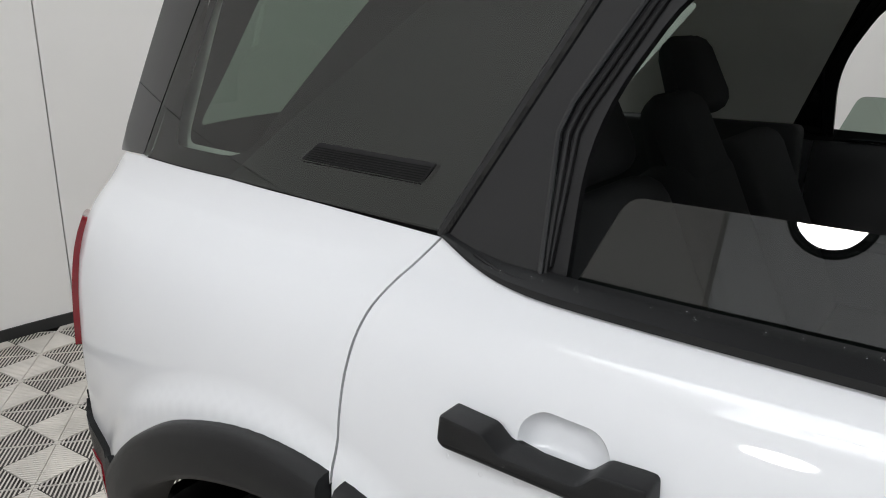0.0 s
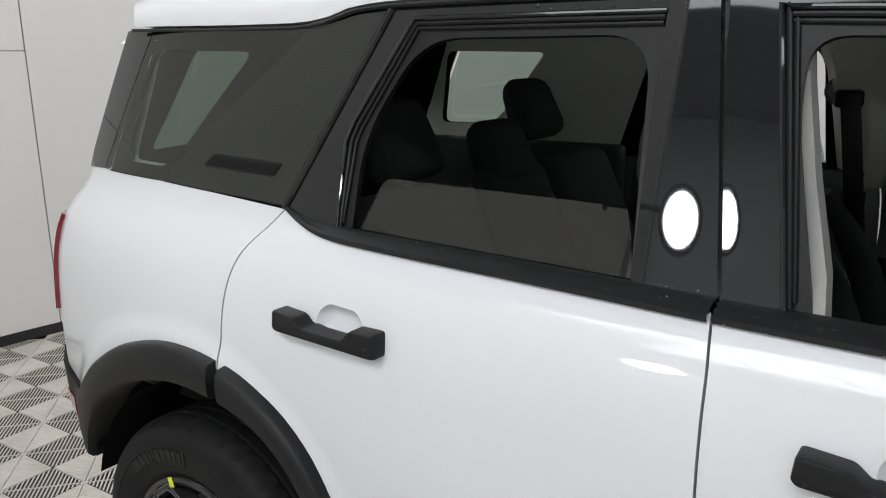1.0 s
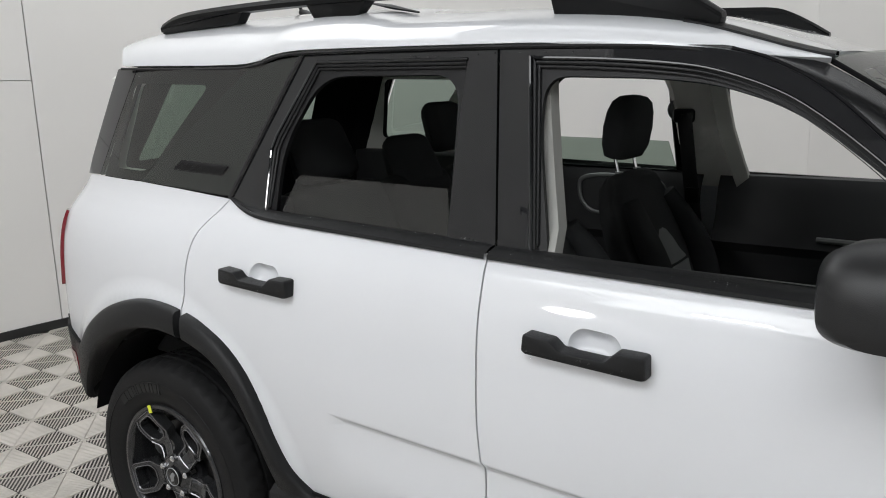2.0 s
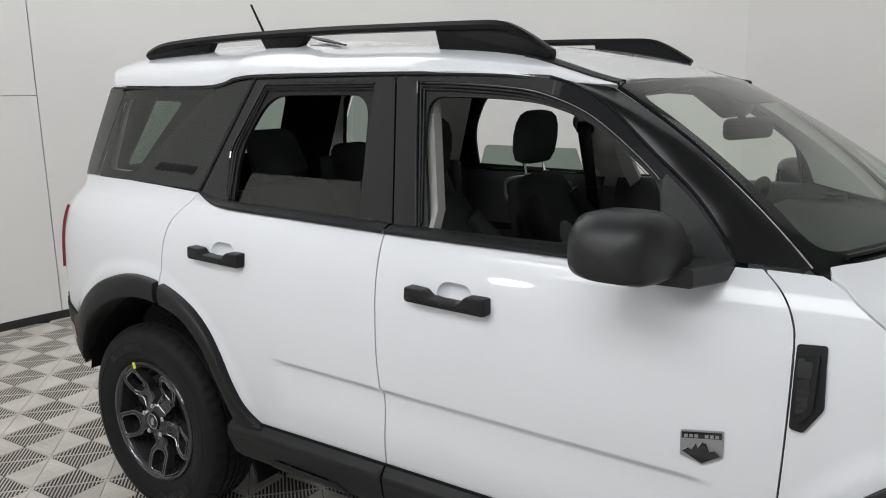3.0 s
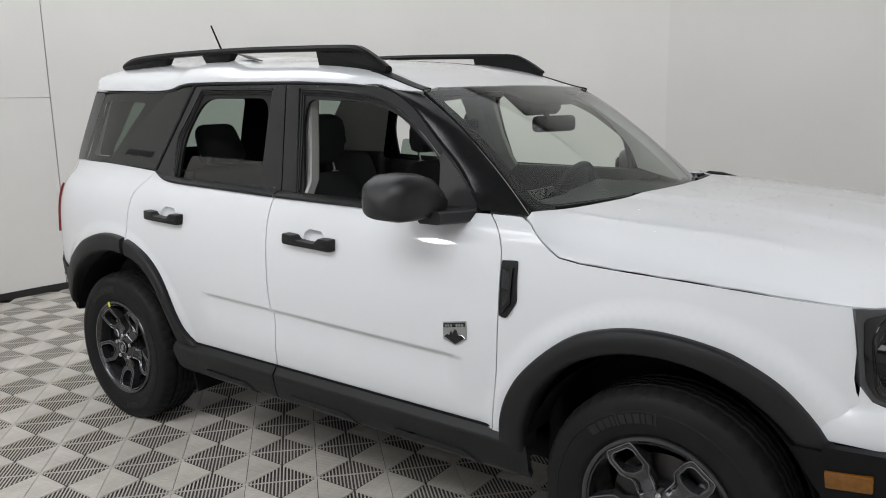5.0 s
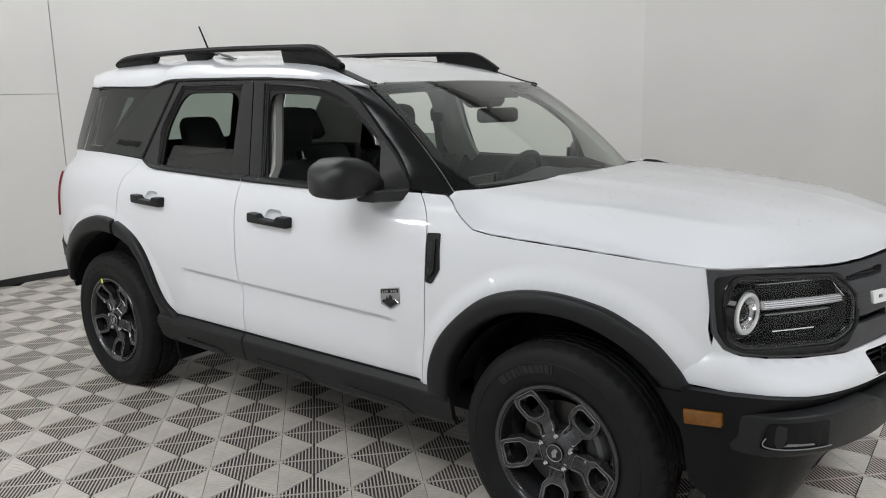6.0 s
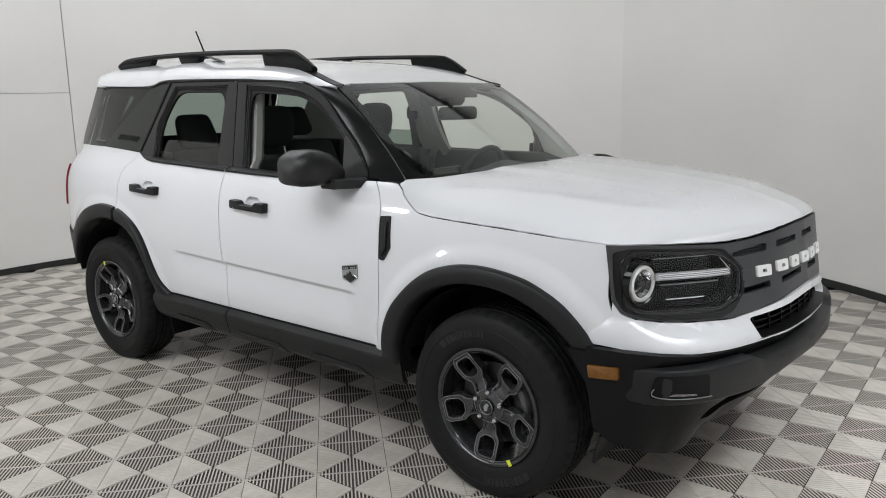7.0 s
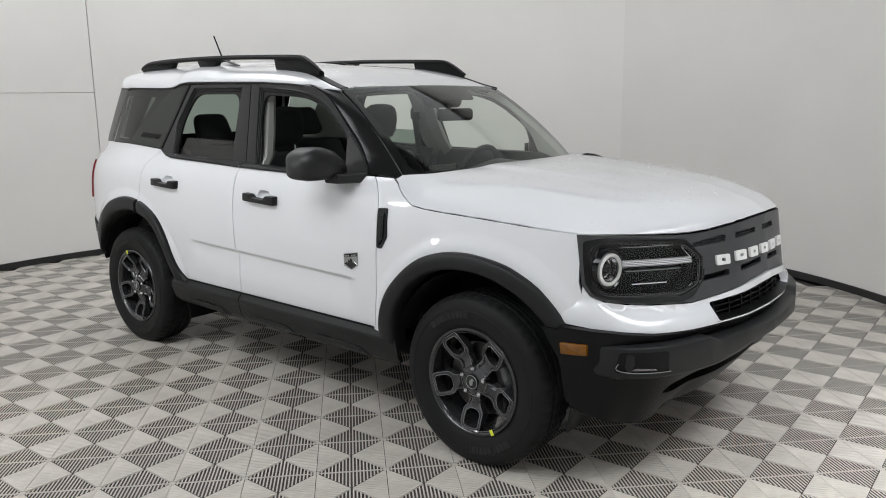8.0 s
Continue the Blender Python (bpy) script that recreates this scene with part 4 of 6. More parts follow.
    for i, (x, z) in enumerate(outer):
        k = i / (n - 1)
        a = Vector((x, half(x, z) - 0.002, z))
        b = Vector(shield_pt(0.985, 1 - k * 1.0))
        c = (a + b) / 2
        c += Vector((0.35, 0.8, 0.55)).normalized() * 0.009
        q0 = a.lerp(c, 0.5) + Vector((0.3, 0.8, 0.5)).normalized() * 0.006
        q1 = c.lerp(b, 0.5) + Vector((0.3, 0.6, 0.7)).normalized() * 0.006
        rows.append([(p.x, -s * p.y, p.z) for p in (a, q0, c, q1, b)])
    part("a_pillar", grid_mesh(rows)[0], SATIN_BLACK, car, "satin black windshield pillar", 60)
    part("pillar_seal", tube([(x, -s * (half(x, z) + 0.001), z + 0.001) for x, z in outer[4:]], 0.0035, 6), DARK, car)

# antenna
ant = empty("roof_antenna", car)
part("antenna_base", tube([(-0.17, 0.012, 1.725), (-0.215, 0.012, 1.752), (-0.235, 0.013, 1.765)], [0.03, 0.02, 0.010], 12, (0.8, 1)), PLASTIC, ant)
part("antenna_rod", tube([(-0.222, 0.013, 1.755), (-0.320, 0.017, 1.918)], [0.006, 0.0045], 8), PLASTIC, ant)

# windshield
ring_in = rounded([(-0.94, 0.065), (0.94, 0.065), (0.94, 0.935), (0.38, 0.95), (0.27, 0.79), (-0.27, 0.79), (-0.38, 0.95), (-0.94, 0.935)], [0.1, 0.1, 0.08, 0.08, 0.05, 0.05, 0.08, 0.08])
ring_out = [(-1, 0), (1, 0), (1, 1), (-1, 1)]
skin("windshield", ring_out, lambda u, v: Vector(shield_pt(u, v)) + Vector((0.004, 0, 0.004)), SHIELD, car, step=0.12, thick=0.004, label="clear greenish windshield").visible_shadow = False
for s in (1, -1):
    part("shield_seal", tube([Vector(shield_pt(s * 0.997, v)) + Vector((0.002, 0, 0.001)) for v in np.linspace(0.0, 1.0, 15).tolist()], 0.0032, 8), DARK, car)
skin("windshield_border", ring_out, shield_pt, DARK, car, holes=[ring_in], step=0.08, thick=0.004)
# cowl and wipers
rows = []
for i in range(25):
    u = -1 + 2 * i / 24
    a = Vector(shield_pt(u, 0.0))
    y = 0.757 * u
    b = Vector(hood_pt(2.187 + 0.235 * (1 - abs(u) ** 2.2), y * 0.995))
    rows.append([a + Vector((-0.02, 0, 0.012)), a + Vector((0.02, 0, -0.012)), a.lerp(b, 0.6) + Vector((0, 0, -0.03)), b + Vector((0.03, 0, -0.035))])
part("cowl", grid_mesh(rows)[0], PLASTIC, car)
for y0, y1 in ((-0.62, -0.02), (0.02, 0.44)):
    pts = []
    for i in range(9):
        u = (y0 + (y1 - y0) * i / 8) / 0.70
        p = Vector(shield_pt(u, 0.030 + 0.012 * i / 8))
        pts.append(p + Vector((0.010, 0, 0.010)))
    wiper = part("wiper", tube(pts, 0.007, 6), RUBBER, car)
    mid = pts[4]
    part("wiper_arm", tube([mid + Vector((0.012, 0, 0.008)), pts[7] + Vector((0.04, 0.02, 0.004)), pts[8] + Vector((0.05, 0.03, -0.02))], [0.006, 0.008, 0.011], 8), PLASTIC, wiper)
part("washer_cap", lathe([(0, 0.014), (0.010, 0.012), (0.013, 0.0)], 16, "z", (2.31, -0.30, 1.155)), PLASTIC, car)
# dark wedge standing in for the shaded gap between hood and windshield
part("cowl_gap_wedge", tube([(2.20, 0.705, 1.134), (2.26, 0.70, 1.143), (2.32, 0.68, 1.146), (2.40, 0.63, 1.150)], [0.012, 0.026, 0.022, 0.006], 8, (1.3, 0.8)), DARK, car)

# ---- front end ----
def on_front(out=0.0):
    return lambda y, z: (grille_x(abs(y)) + out + 0.035 * (1 - z) / 0.25, y, z)


FRONT = on_front()
lamp_r = [(-0.788, 0.80), (-0.788, 0.93), (-0.762, 0.972), (-0.60, 0.962), (-0.50, 0.955), (-0.432, 0.892), (-0.445, 0.80), (-0.515, 0.765), (-0.70, 0.770), (-0.755, 0.775)]
lamp_l = [(-y, z) for y, z in reversed(lamp_r)]
upper_slots = [[(-0.46, 0.932), (-0.310, 0.940), (-0.303, 0.964), (-0.32, 0.968), (-0.455, 0.950)], [(-0.255, 0.946), (-0.100, 0.951), (-0.095, 0.972), (-0.25, 0.970)], [(-0.035, 0.952), (0.105, 0.951), (0.10, 0.973), (-0.03, 0.974)], [(0.295, 0.934), (0.445, 0.926), (0.44, 0.944), (0.30, 0.962), (0.290, 0.958)]]
lower_slots = [[(-0.455, 0.800), (-0.300, 0.812), (-0.300, 0.836), (-0.45, 0.822)], [(-0.235, 0.817), (-0.065, 0.826), (-0.065, 0.849), (-0.235, 0.840)], [(0.0, 0.826), (0.14, 0.822), (0.14, 0.844), (0.0, 0.849)], [(0.30, 0.812), (0.45, 0.800), (0.45, 0.822), (0.30, 0.836)]]
band_top = [(y, nose_z(abs(y)) - 0.004) for y in (0.818, 0.74, 0.66, 0.58, 0.5, 0.43, 0.36, 0.28, 0.2, 0.1, 0, -0.1, -0.2, -0.28, -0.36, -0.43, -0.5, -0.58, -0.66, -0.74, -0.818)]
band_low = [(-0.818, 0.82), (-0.803, 0.78), (-0.768, 0.758), (-0.70, 0.742), (-0.62, 0.733), (-0.48, 0.729), (-0.34, 0.750), (-0.18, 0.772), (0, 0.785), (0.18, 0.772), (0.34, 0.750), (0.48, 0.729), (0.62, 0.733), (0.70, 0.742), (0.768, 0.758), (0.803, 0.78), (0.818, 0.82)]
grille = skin("grille", band_low + band_top, FRONT, GRILLE_GREY, car, holes=[rounded(lamp_r, 0.025), rounded(lamp_l, 0.025)] + [rounded(h, 0.006) for h in upper_slots + lower_slots], step=0.03, thick=0.03, label="dark grey grille band with raised white letter blocks")
skin("grille_mesh", [(-0.46, 0.77), (0.46, 0.77), (0.46, 0.98), (-0.46, 0.98)], on_front(-0.028), DARK, grille, step=0.06, thick=0)
for slot in upper_slots:
    y0, y1 = min(p[0] for p in slot), max(p[0] for p in slot)
    for k in range(3):
        skin("mesh_bar", [(y0, 0.936 + 0.009 * k), (y1, 0.936 + 0.009 * k), (y1, 0.939 + 0.009 * k), (y0, 0.939 + 0.009 * k)], on_front(-0.014), GRILLE_GREY, grille, step=0.08, thick=0.006)
    for k in range(1, 15):
        y = y0 + (y1 - y0) * k / 15
        skin("mesh_bar", [(y - 0.0013, 0.933), (y + 0.0013, 0.933), (y + 0.0013, 0.972), (y - 0.0013, 0.972)], on_front(-0.0135), GRILLE_GREY, grille, step=0.08, thick=0.006)
# six plain raised blocks where the maker's word stands
for k in range(6):
    y0 = -0.369 + k * 0.0985
    z0 = 0.856 + 0.006 * min(1, k)
    skin("letter_block", rounded([(y0, z0), (y0 + 0.066, z0), (y0 + 0.066, z0 + 0.038), (y0, z0 + 0.038)], 0.006), on_front(0.010), LETTER, grille, holes=[rounded([(y0 + 0.024, z0 + 0.013), (y0 + 0.044, z0 + 0.013), (y0 + 0.044, z0 + 0.025), (y0 + 0.024, z0 + 0.025)], 0.003)], step=0.03, thick=0.010, label="raised white block" if k == 0 else "")
# outline rib round the lamps
for lamp, sg in ((lamp_r, 1), (lamp_l, -1)):
    head = empty("headlight", car, "clear headlight with a white ring and dark housing")
    outline = rounded(lamp, 0.025)
    around = [(-0.812, 0.825), (-0.797, 0.784), (-0.763, 0.763), (-0.70, 0.747), (-0.62, 0.739), (-0.52, 0.735), (-0.470, 0.752), (-0.425, 0.81), (-0.414, 0.885), (-0.485, 0.966), (-0.60, 0.976), (-0.762, 0.985), (-0.808, 0.978), (-0.812, 0.90)]
    around = rounded(around if sg > 0 else [(-y, z) for y, z in reversed(around)], 0.012, 3)
    skin("lamp_surround", around, on_front(0.003), LAMP_BLACK, head, holes=[grown(outline, 0.003)], step=0.03, thick=0.004, label="gloss black surround of the headlight")
    skin("lamp_back", grown(outline, 0.004), on_front(-0.075), FOG, head, step=0.04, thick=0)
    rows = []
    for d in (0.0, -0.035, -0.076):
        rows.append([on_front(d)(y, z) for y, z in finer(outline, 0.03)])
    part("lamp_wall", grid_mesh(rows, True)[0], DARK, head)
    skin("lamp_bezel", outline, on_front(0.001), LAMP_BLACK, head, holes=[grown(outline, -0.009)], step=0.03, thick=0.02)
    skin("lamp_lens", grown(outline, -0.002), on_front(0.006), LENS, head, step=0.05, thick=0.003).visible_shadow = False
    # ring, projector, bars
    cy, cz = -0.722 * sg, 0.867
    x0 = grille_x(0.722) - 0.018 + 0.035 * (1 - cz) / 0.25
    yaw = math.radians(-13 * sg)
    mm = Matrix.Translation((x0, cy, cz)) @ Matrix.Rotation(yaw, 4, "Z")
    def turned(bm):
        bmesh.ops.transform(bm, matrix=mm, verts=bm.verts)
        return bm
    ringp = [(0.046, 0.0), (0.048, 0.007), (0.054, 0.010), (0.060, 0.007), (0.062, 0.0), (0.060, -0.014), (0.048, -0.014)]
    part("lamp_ring", turned(lathe(ringp, 48, "x", close=True)), RING, head, "white ring running light")
    part("reflector_cup", turned(lathe([(0.0465, 0.003), (0.044, -0.012), (0.039, -0.018), (0.038, -0.030), (0.031, -0.036), (0.029, -0.05)], 36, "x")), CHROME, head)
    part("projector", turned(lathe([(0.0, 0.0), (0.012, -0.002), (0.022, -0.010), (0.028, -0.025), (0.030, -0.05)], 36, "x")), LAMP_BLACK, head)
    part("ring_shroud", turned(lathe([(0.063, -0.004), (0.072, 0.006), (0.078, -0.006), (0.08, -0.05)], 40, "x")), LAMP_BLACK, head)
    def bar_at(ya, yb, za, zb, d, mat, name):
        ya, yb = (ya, yb) if sg > 0 else (-yb, -ya)
        skin(name, rounded([(ya, za), (yb, za), (yb, zb), (ya, zb)], 0.004), on_front(d), mat, head, step=0.02, thick=0.02)
    bar_at(-0.680, -0.445, 0.872, 0.897, -0.020, LAMPBAR, "light_bar")
    for zz in (0.8785, 0.8845, 0.8905):
        bar_at(-0.675, -0.447, zz - 0.0012, zz + 0.0012, -0.018, CHROME, "bar_ridge")
    for line in ([(-0.775, 0.915), (-0.760, 0.950), (-0.735, 0.961), (-0.66, 0.960), (-0.58, 0.953), (-0.508, 0.950), (-0.485, 0.925), (-0.460, 0.893)], [(-0.783, 0.84), (-0.778, 0.80), (-0.750, 0.779), (-0.70, 0.772), (-0.60, 0.768), (-0.515, 0.772), (-0.465, 0.80)]):
        part("chrome_line", tube([on_front(-0.006)(sg * y, z) for y, z in spline(line, 4)], 0.0018, 6), CHROME, head)
    part("lamp_rib", tube([on_front(0.002)(y, z) for y, z in finer(grown(outline, 0.008), 0.03)] + [on_front(0.002)(*grown(outline, 0.008)[0])], 0.0036, 8, caps=False), LAMP_BLACK, head)
    bar_at(-0.67, -0.49, 0.912, 0.938, -0.046, FOG, "lamp_fin")
    bar_at(-0.665, -0.495, 0.939, 0.9415, -0.043, LAMPBAR, "fin_edge")
    bar_at(-0.655, -0.47, 0.828, 0.850, -0.042, FOG, "lamp_fin")
    bar_at(-0.655, -0.47, 0.851, 0.8535, -0.040, SATIN, "fin_edge")
    bar_at(-0.65, -0.535, 0.804, 0.8075, -0.030, CHROME, "chrome_fin")
    bar_at(-0.645, -0.50, 0.782, 0.792, -0.035, FOG, "lamp_fin")
    a, b = (-0.432, -0.372) if sg > 0 else (0.372, 0.432)
    skin("bar_end", rounded([(a, 0.850), (b, 0.848), (b, 0.884), (a, 0.890)], 0.005), on_front(0.004), GRILLE_GREY, head, step=0.03, thick=0.006)

# bumper: white band, lower opening, black lower part
belly = smooth_fn([0.26, 0.33, 0.40, 0.44, 0.48, 0.51, 0.575, 0.592, 0.609, 0.628, 0.66, 0.80], [-0.225, -0.165, -0.112, -0.090, -0.068, -0.050, -0.044, -0.042, -0.036, -0.016, -0.004, -0.035])


def on_bumper(out=0.0):
    def f(y, z):
        a = min(abs(y), 0.872)
        tuck = 1 - 0.6 * smoothstep(0.35, 0.75, a) if z < 0.51 else 1
        return (bumper_x(a) + (belly(z) * tuck + out) * (1 - 0.85 * smoothstep(0.74, 0.87, a)), y, z)
    return f


low_open = [(-0.40, 0.650), (0.40, 0.650), (0.425, 0.722), (0.16, 0.744), (0, 0.754), (-0.16, 0.744), (-0.425, 0.722)]
white_low = [(-0.868, 0.668), (-0.82, 0.660), (-0.70, 0.652), (-0.55, 0.646), (-0.40, 0.643), (0, 0.640), (0.40, 0.643), (0.55, 0.646), (0.70, 0.652), (0.82, 0.660), (0.868, 0.668)]
band_z = smooth_fn([-y for y, z in reversed(band_low[:9])], [z for y, z in reversed(band_low[:9])])
seam_x = smooth_fn([0.66, 0.697, 0.729, 0.772, 0.83], [3.037, 3.061, 3.100, 3.142, 3.146])


def white_front(a, z):
    k = min(1, max(0, (z - 0.655) / (band_z(min(a, 0.79)) - 0.659))) ** 1.5
    xb = bumper_x(min(a * 1.035, 0.872)) - 0.006
    return xb + (grille_x(min(a, 0.84)) + 0.040 - xb) * k


def white_pt(y, z):
    """The white band: its ends turn back to meet the fender."""
    a = abs(y)
    if a <= 0.77:
        return (white_front(a, z), y, z)
    x0, x1 = white_front(0.77, z), seam_x(z)
    x1 -= 0.007
    end = half(x1, z) - 0.0015
    u = min(1, (a - 0.77) / (0.826 - 0.77))
    slope = (white_front(0.77, z) - white_front(0.76, z)) / 0.01
    cx = max(x1 + 0.3 * (x0 - x1), x0 + slope * (end - 0.77))
    return ((1 - u) ** 2 * x0 + 2 * u * (1 - u) * cx + u * u * x1, math.copysign((1 - u) ** 2 * 0.77 + (1 - (1 - u) ** 2) * end, y), z)


upper_edge = [(y, z - 0.004) for y, z in reversed(band_low)]
white_low = [(-0.826, 0.668), (-0.80, 0.664)] + white_low[2:-2] + [(0.80, 0.664), (0.826, 0.668)]
white_poly = white_low + [(0.826, 0.70), (0.826, 0.745), (0.826, 0.79), (0.826, 0.812)] + upper_edge[1:-1] + [(-0.826, 0.812), (-0.826, 0.79), (-0.826, 0.745), (-0.826, 0.70)]
wrap_rows = [(sg * y, z) for y in (0.772, 0.778, 0.784, 0.790, 0.796, 0.802, 0.808, 0.814, 0.820) for z in np.arange(0.67, 0.80, 0.02).tolist() for sg in (-1, 1)]
bumper = skin("front_bumper", white_poly, white_pt, WHITE, car, holes=[rounded(low_open, 0.02)], step=0.025, thick=0.03, extra=wrap_rows, label="white upper bumper band")
low_poly = [(-0.871, 0.585), (-0.8695, 0.525), (-0.868, 0.45), (-0.866, 0.385), (-0.858, 0.350), (-0.82, 0.322), (-0.72, 0.296), (-0.55, 0.278), (0, 0.27), (0.55, 0.278), (0.72, 0.296), (0.82, 0.322), (0.858, 0.350), (0.866, 0.385), (0.868, 0.45), (0.8695, 0.525), (0.871, 0.585), (0.871, 0.664)] + [(y, z - 0.005) for y, z in reversed(white_low)] + [(-0.871, 0.664)]
fog_r = [(-0.832, 0.522), (-0.69, 0.516), (-0.69, 0.596), (-0.822, 0.598)]
fog_l = [(-y, z) for y, z in reversed(fog_r)]
lip_open = [(-0.625, 0.402), (-0.57, 0.428), (0.57, 0.428), (0.625, 0.402), (0.53, 0.384), (-0.53, 0.384)]
ledge_rows = [(-0.86 + 0.02 * i, z) for i in range(87) for z in (0.560, 0.575, 0.585, 0.592, 0.600, 0.609, 0.618, 0.628, 0.638)]
lower = skin("lower_bumper", low_poly, on_bumper(), PLASTIC, car, holes=[rounded(lip_open, 0.02)], step=0.03, thick=0.03, extra=ledge_rows, label="matt black lower bumper")
# bar that stands out of it
rows = []
for i in range(141):
    y = -0.856 + 1.712 * i / 140
    a = abs(y)
    drop = 0.026 * (1 - smoothstep(0.42, 0.50, a))
    rise = min(1, (0.8565 - a) / 0.045)
    mid = 1 - smoothstep(0.18, 0.50, a)
    prof = [(0.620 - drop, -0.03), (0.613 - drop, 0.034), (0.610 - drop, 0.039), (0.604 - drop, 0.042), (0.512 + 0.035 * mid, 0.042), (0.504 + 0.032 * mid, 0.040), (0.498 + 0.03 * mid, 0.034), (0.484 + 0.02 * mid, -0.03)]
    if a > 0.80:
        prof = [(0.545 + (z - 0.545) * (0.86 + 0.14 * rise), o * rise - 0.03 * (1 - rise)) for z, o in prof]
    rows.append([(bumper_x(min(a, 0.872)) - 0.014 - 0.008 * mid + o, y, z) for z, o in prof])
part("bumper_bar", grid_mesh(rows)[0], TRIM, lower, "", 28)


def on_bar(out=0.0):
    return lambda y, z: (bumper_x(min(abs(y), 0.872)) + 0.028 + out, y, z)


skin("lip_recess", lip_open, on_bumper(-0.05), DARK, lower, step=0.05, thick=0)
skin("lower_grille_back", [(-0.43, 0.63), (0.43, 0.63), (0.43, 0.75), (-0.43, 0.75)], lambda y, z: (white_pt(y, z)[0] - 0.10, y, z), DARK, bumper, step=0.05, thick=0)
for k in range(3):
    z = 0.667 + 0.022 * k
    skin("grille_slat", [(-0.415, z), (0.415, z), (0.415, z + 0.006), (-0.415, z + 0.006)], lambda y, z: (white_pt(y, z)[0] - 0.045, y, z), PLASTIC, bumper, step=0.03, thick=0.02)
for k in range(9):
    y = -0.36 + 0.09 * k
    skin("grille_post", [(y - 0.003, 0.648), (y + 0.003, 0.648), (y + 0.003, 0.735), (y - 0.003, 0.735)], lambda y, z: (white_pt(y, z)[0] - 0.042, y, z), PLASTIC, bumper, step=0.03, thick=0.02)
rows = []
for i in range(29):
    y = -0.41 + 0.82 * i / 28
    a, b = Vector(white_pt(y, 0.650)), Vector(white_pt(y, 0.650)) - Vector((0.10, 0, -0.004))
    rows.append([a + Vector((0.002, 0, 0)), a.lerp(b, 0.5) + Vector((0, 0, 0.002)), b])
part("grille_ledge", grid_mesh(rows)[0], PLASTIC, lower)
# fog lights as flat dark plates, the shade of their recess in the colour
for fog in (fog_r, fog_l):
    sg = 1 if fog is fog_r else -1
    lamp = skin("fog_light", rounded(fog, 0.012), on_bar(0.0015), FOG, lower, step=0.03, thick=0.004, label="small dark glossy fog light")
    pts = [on_bar(0.0055)(sg * y, z) for y, z in spline([(-0.826, 0.556), (-0.830, 0.540), (-0.826, 0.530), (-0.808, 0.524), (-0.76, 0.521), (-0.685, 0.521)], 4)]
    part("fog_chrome", tube(pts, 0.0016, 6), SATIN, lamp)
    skin("fog_reflector", rounded([(sg * -0.80, 0.531), (sg * -0.73, 0.529), (sg * -0.735, 0.535), (sg * -0.79, 0.539)], 0.002), on_bar(0.0035), RIM_EDGE, lamp, step=0.03, thick=0.002, flip=sg < 0)
for s in (1, -1):
    # side of the lower bumper, back to the wheel opening
    poly = [(3.000, 0.648), (3.082, 0.651), (3.086, 0.530), (3.048, 0.580)]
    skin("bumper_end", poly, lambda x, z: (x, -s * 0.869, z), PLASTIC, lower, step=0.03, thick=0.03, flip=s < 0)
    part("air_deflector", rbox((3.075, -s * 0.68, 0.265), (0.012, 0.20, 0.11), 0.004, Matrix.Rotation(radians(12), 4, "Y")), RUBBER, lower)
    # mud guard behind the rear wheel opening's front
    part("mud_flap", rbox((0.455, -s * 0.70, 0.27), (0.012, 0.20, 0.13), 0.004, Matrix.Rotation(radians(-14), 4, "Y")), PLASTIC, car)

# rear end and underbody
def rear_pt(u, z):
    lean = 0.0 if z < 1.15 else (z - 1.15) * 0.60
    return (-0.625 - 0.19 * (1 - abs(u) ** 3) + lean, u * (half(-0.60, z) - 0.03), z)


skin("tailgate", [(-1, 0.72), (1, 0.72), (1, 1.20), (-1, 1.20)], rear_pt, WHITE, car, step=0.06, flip=True)
skin("rear_glass", [(-0.98, 1.21), (0.98, 1.21), (0.98, 1.55), (-0.98, 1.55)], rear_pt, PRIVACY, car, step=0.08, flip=True, thick=0.004).visible_shadow = False
skin("tailgate_trim", [(-0.99, 0.75), (0.99, 0.75), (0.99, 1.56), (-0.99, 1.56)], lambda u, z: (rear_pt(u, z)[0] + 0.035, rear_pt(u, z)[1], z), DARK, car, holes=[rounded([(-0.70, 1.235), (0.70, 1.235), (0.66, 1.525), (-0.66, 1.525)], 0.04)], step=0.06, thick=0)
for s in (1, -1):
    rows = []
    for k in range(8):
        z = 0.95 + 0.62 * k / 7
        xq = -0.50 + 0.17 * max(0, (z - 1.19) / 0.385)
        e0, e1 = Vector(on_glass(s, -0.03)(xq + 0.02, z)), Vector(rear_pt(-s * 0.97, z))
        e0.y = math.copysign(min(abs(e0.y), 0.79), e0.y)
        rows.append([e0, e0.lerp(e1, 0.5) + Vector((0.02, s * 0.02, 0)), e1 + Vector((0.03, 0, 0))])
    part("d_pillar_trim", grid_mesh(rows)[0], DARK, car)
skin("rear_bumper", [(-1, 0.42), (1, 0.42), (1, 0.74), (-1, 0.74)], lambda u, z: (rear_pt(u, z)[0] - 0.02, u * (half(-0.60, z) - 0.02), z), PLASTIC, car, step=0.06, flip=True)
part("underbody", rbox((1.25, 0, 0.30), (3.5, 1.16, 0.10), 0.03), DARK, car)
part("front_subframe", rbox((2.75, 0, 0.42), (0.9, 1.10, 0.3), 0.04), DARK, car)
part("firewall", rbox((2.28, 0, 0.70), (0.05, 1.5, 0.75), 0.02), DARK, car)
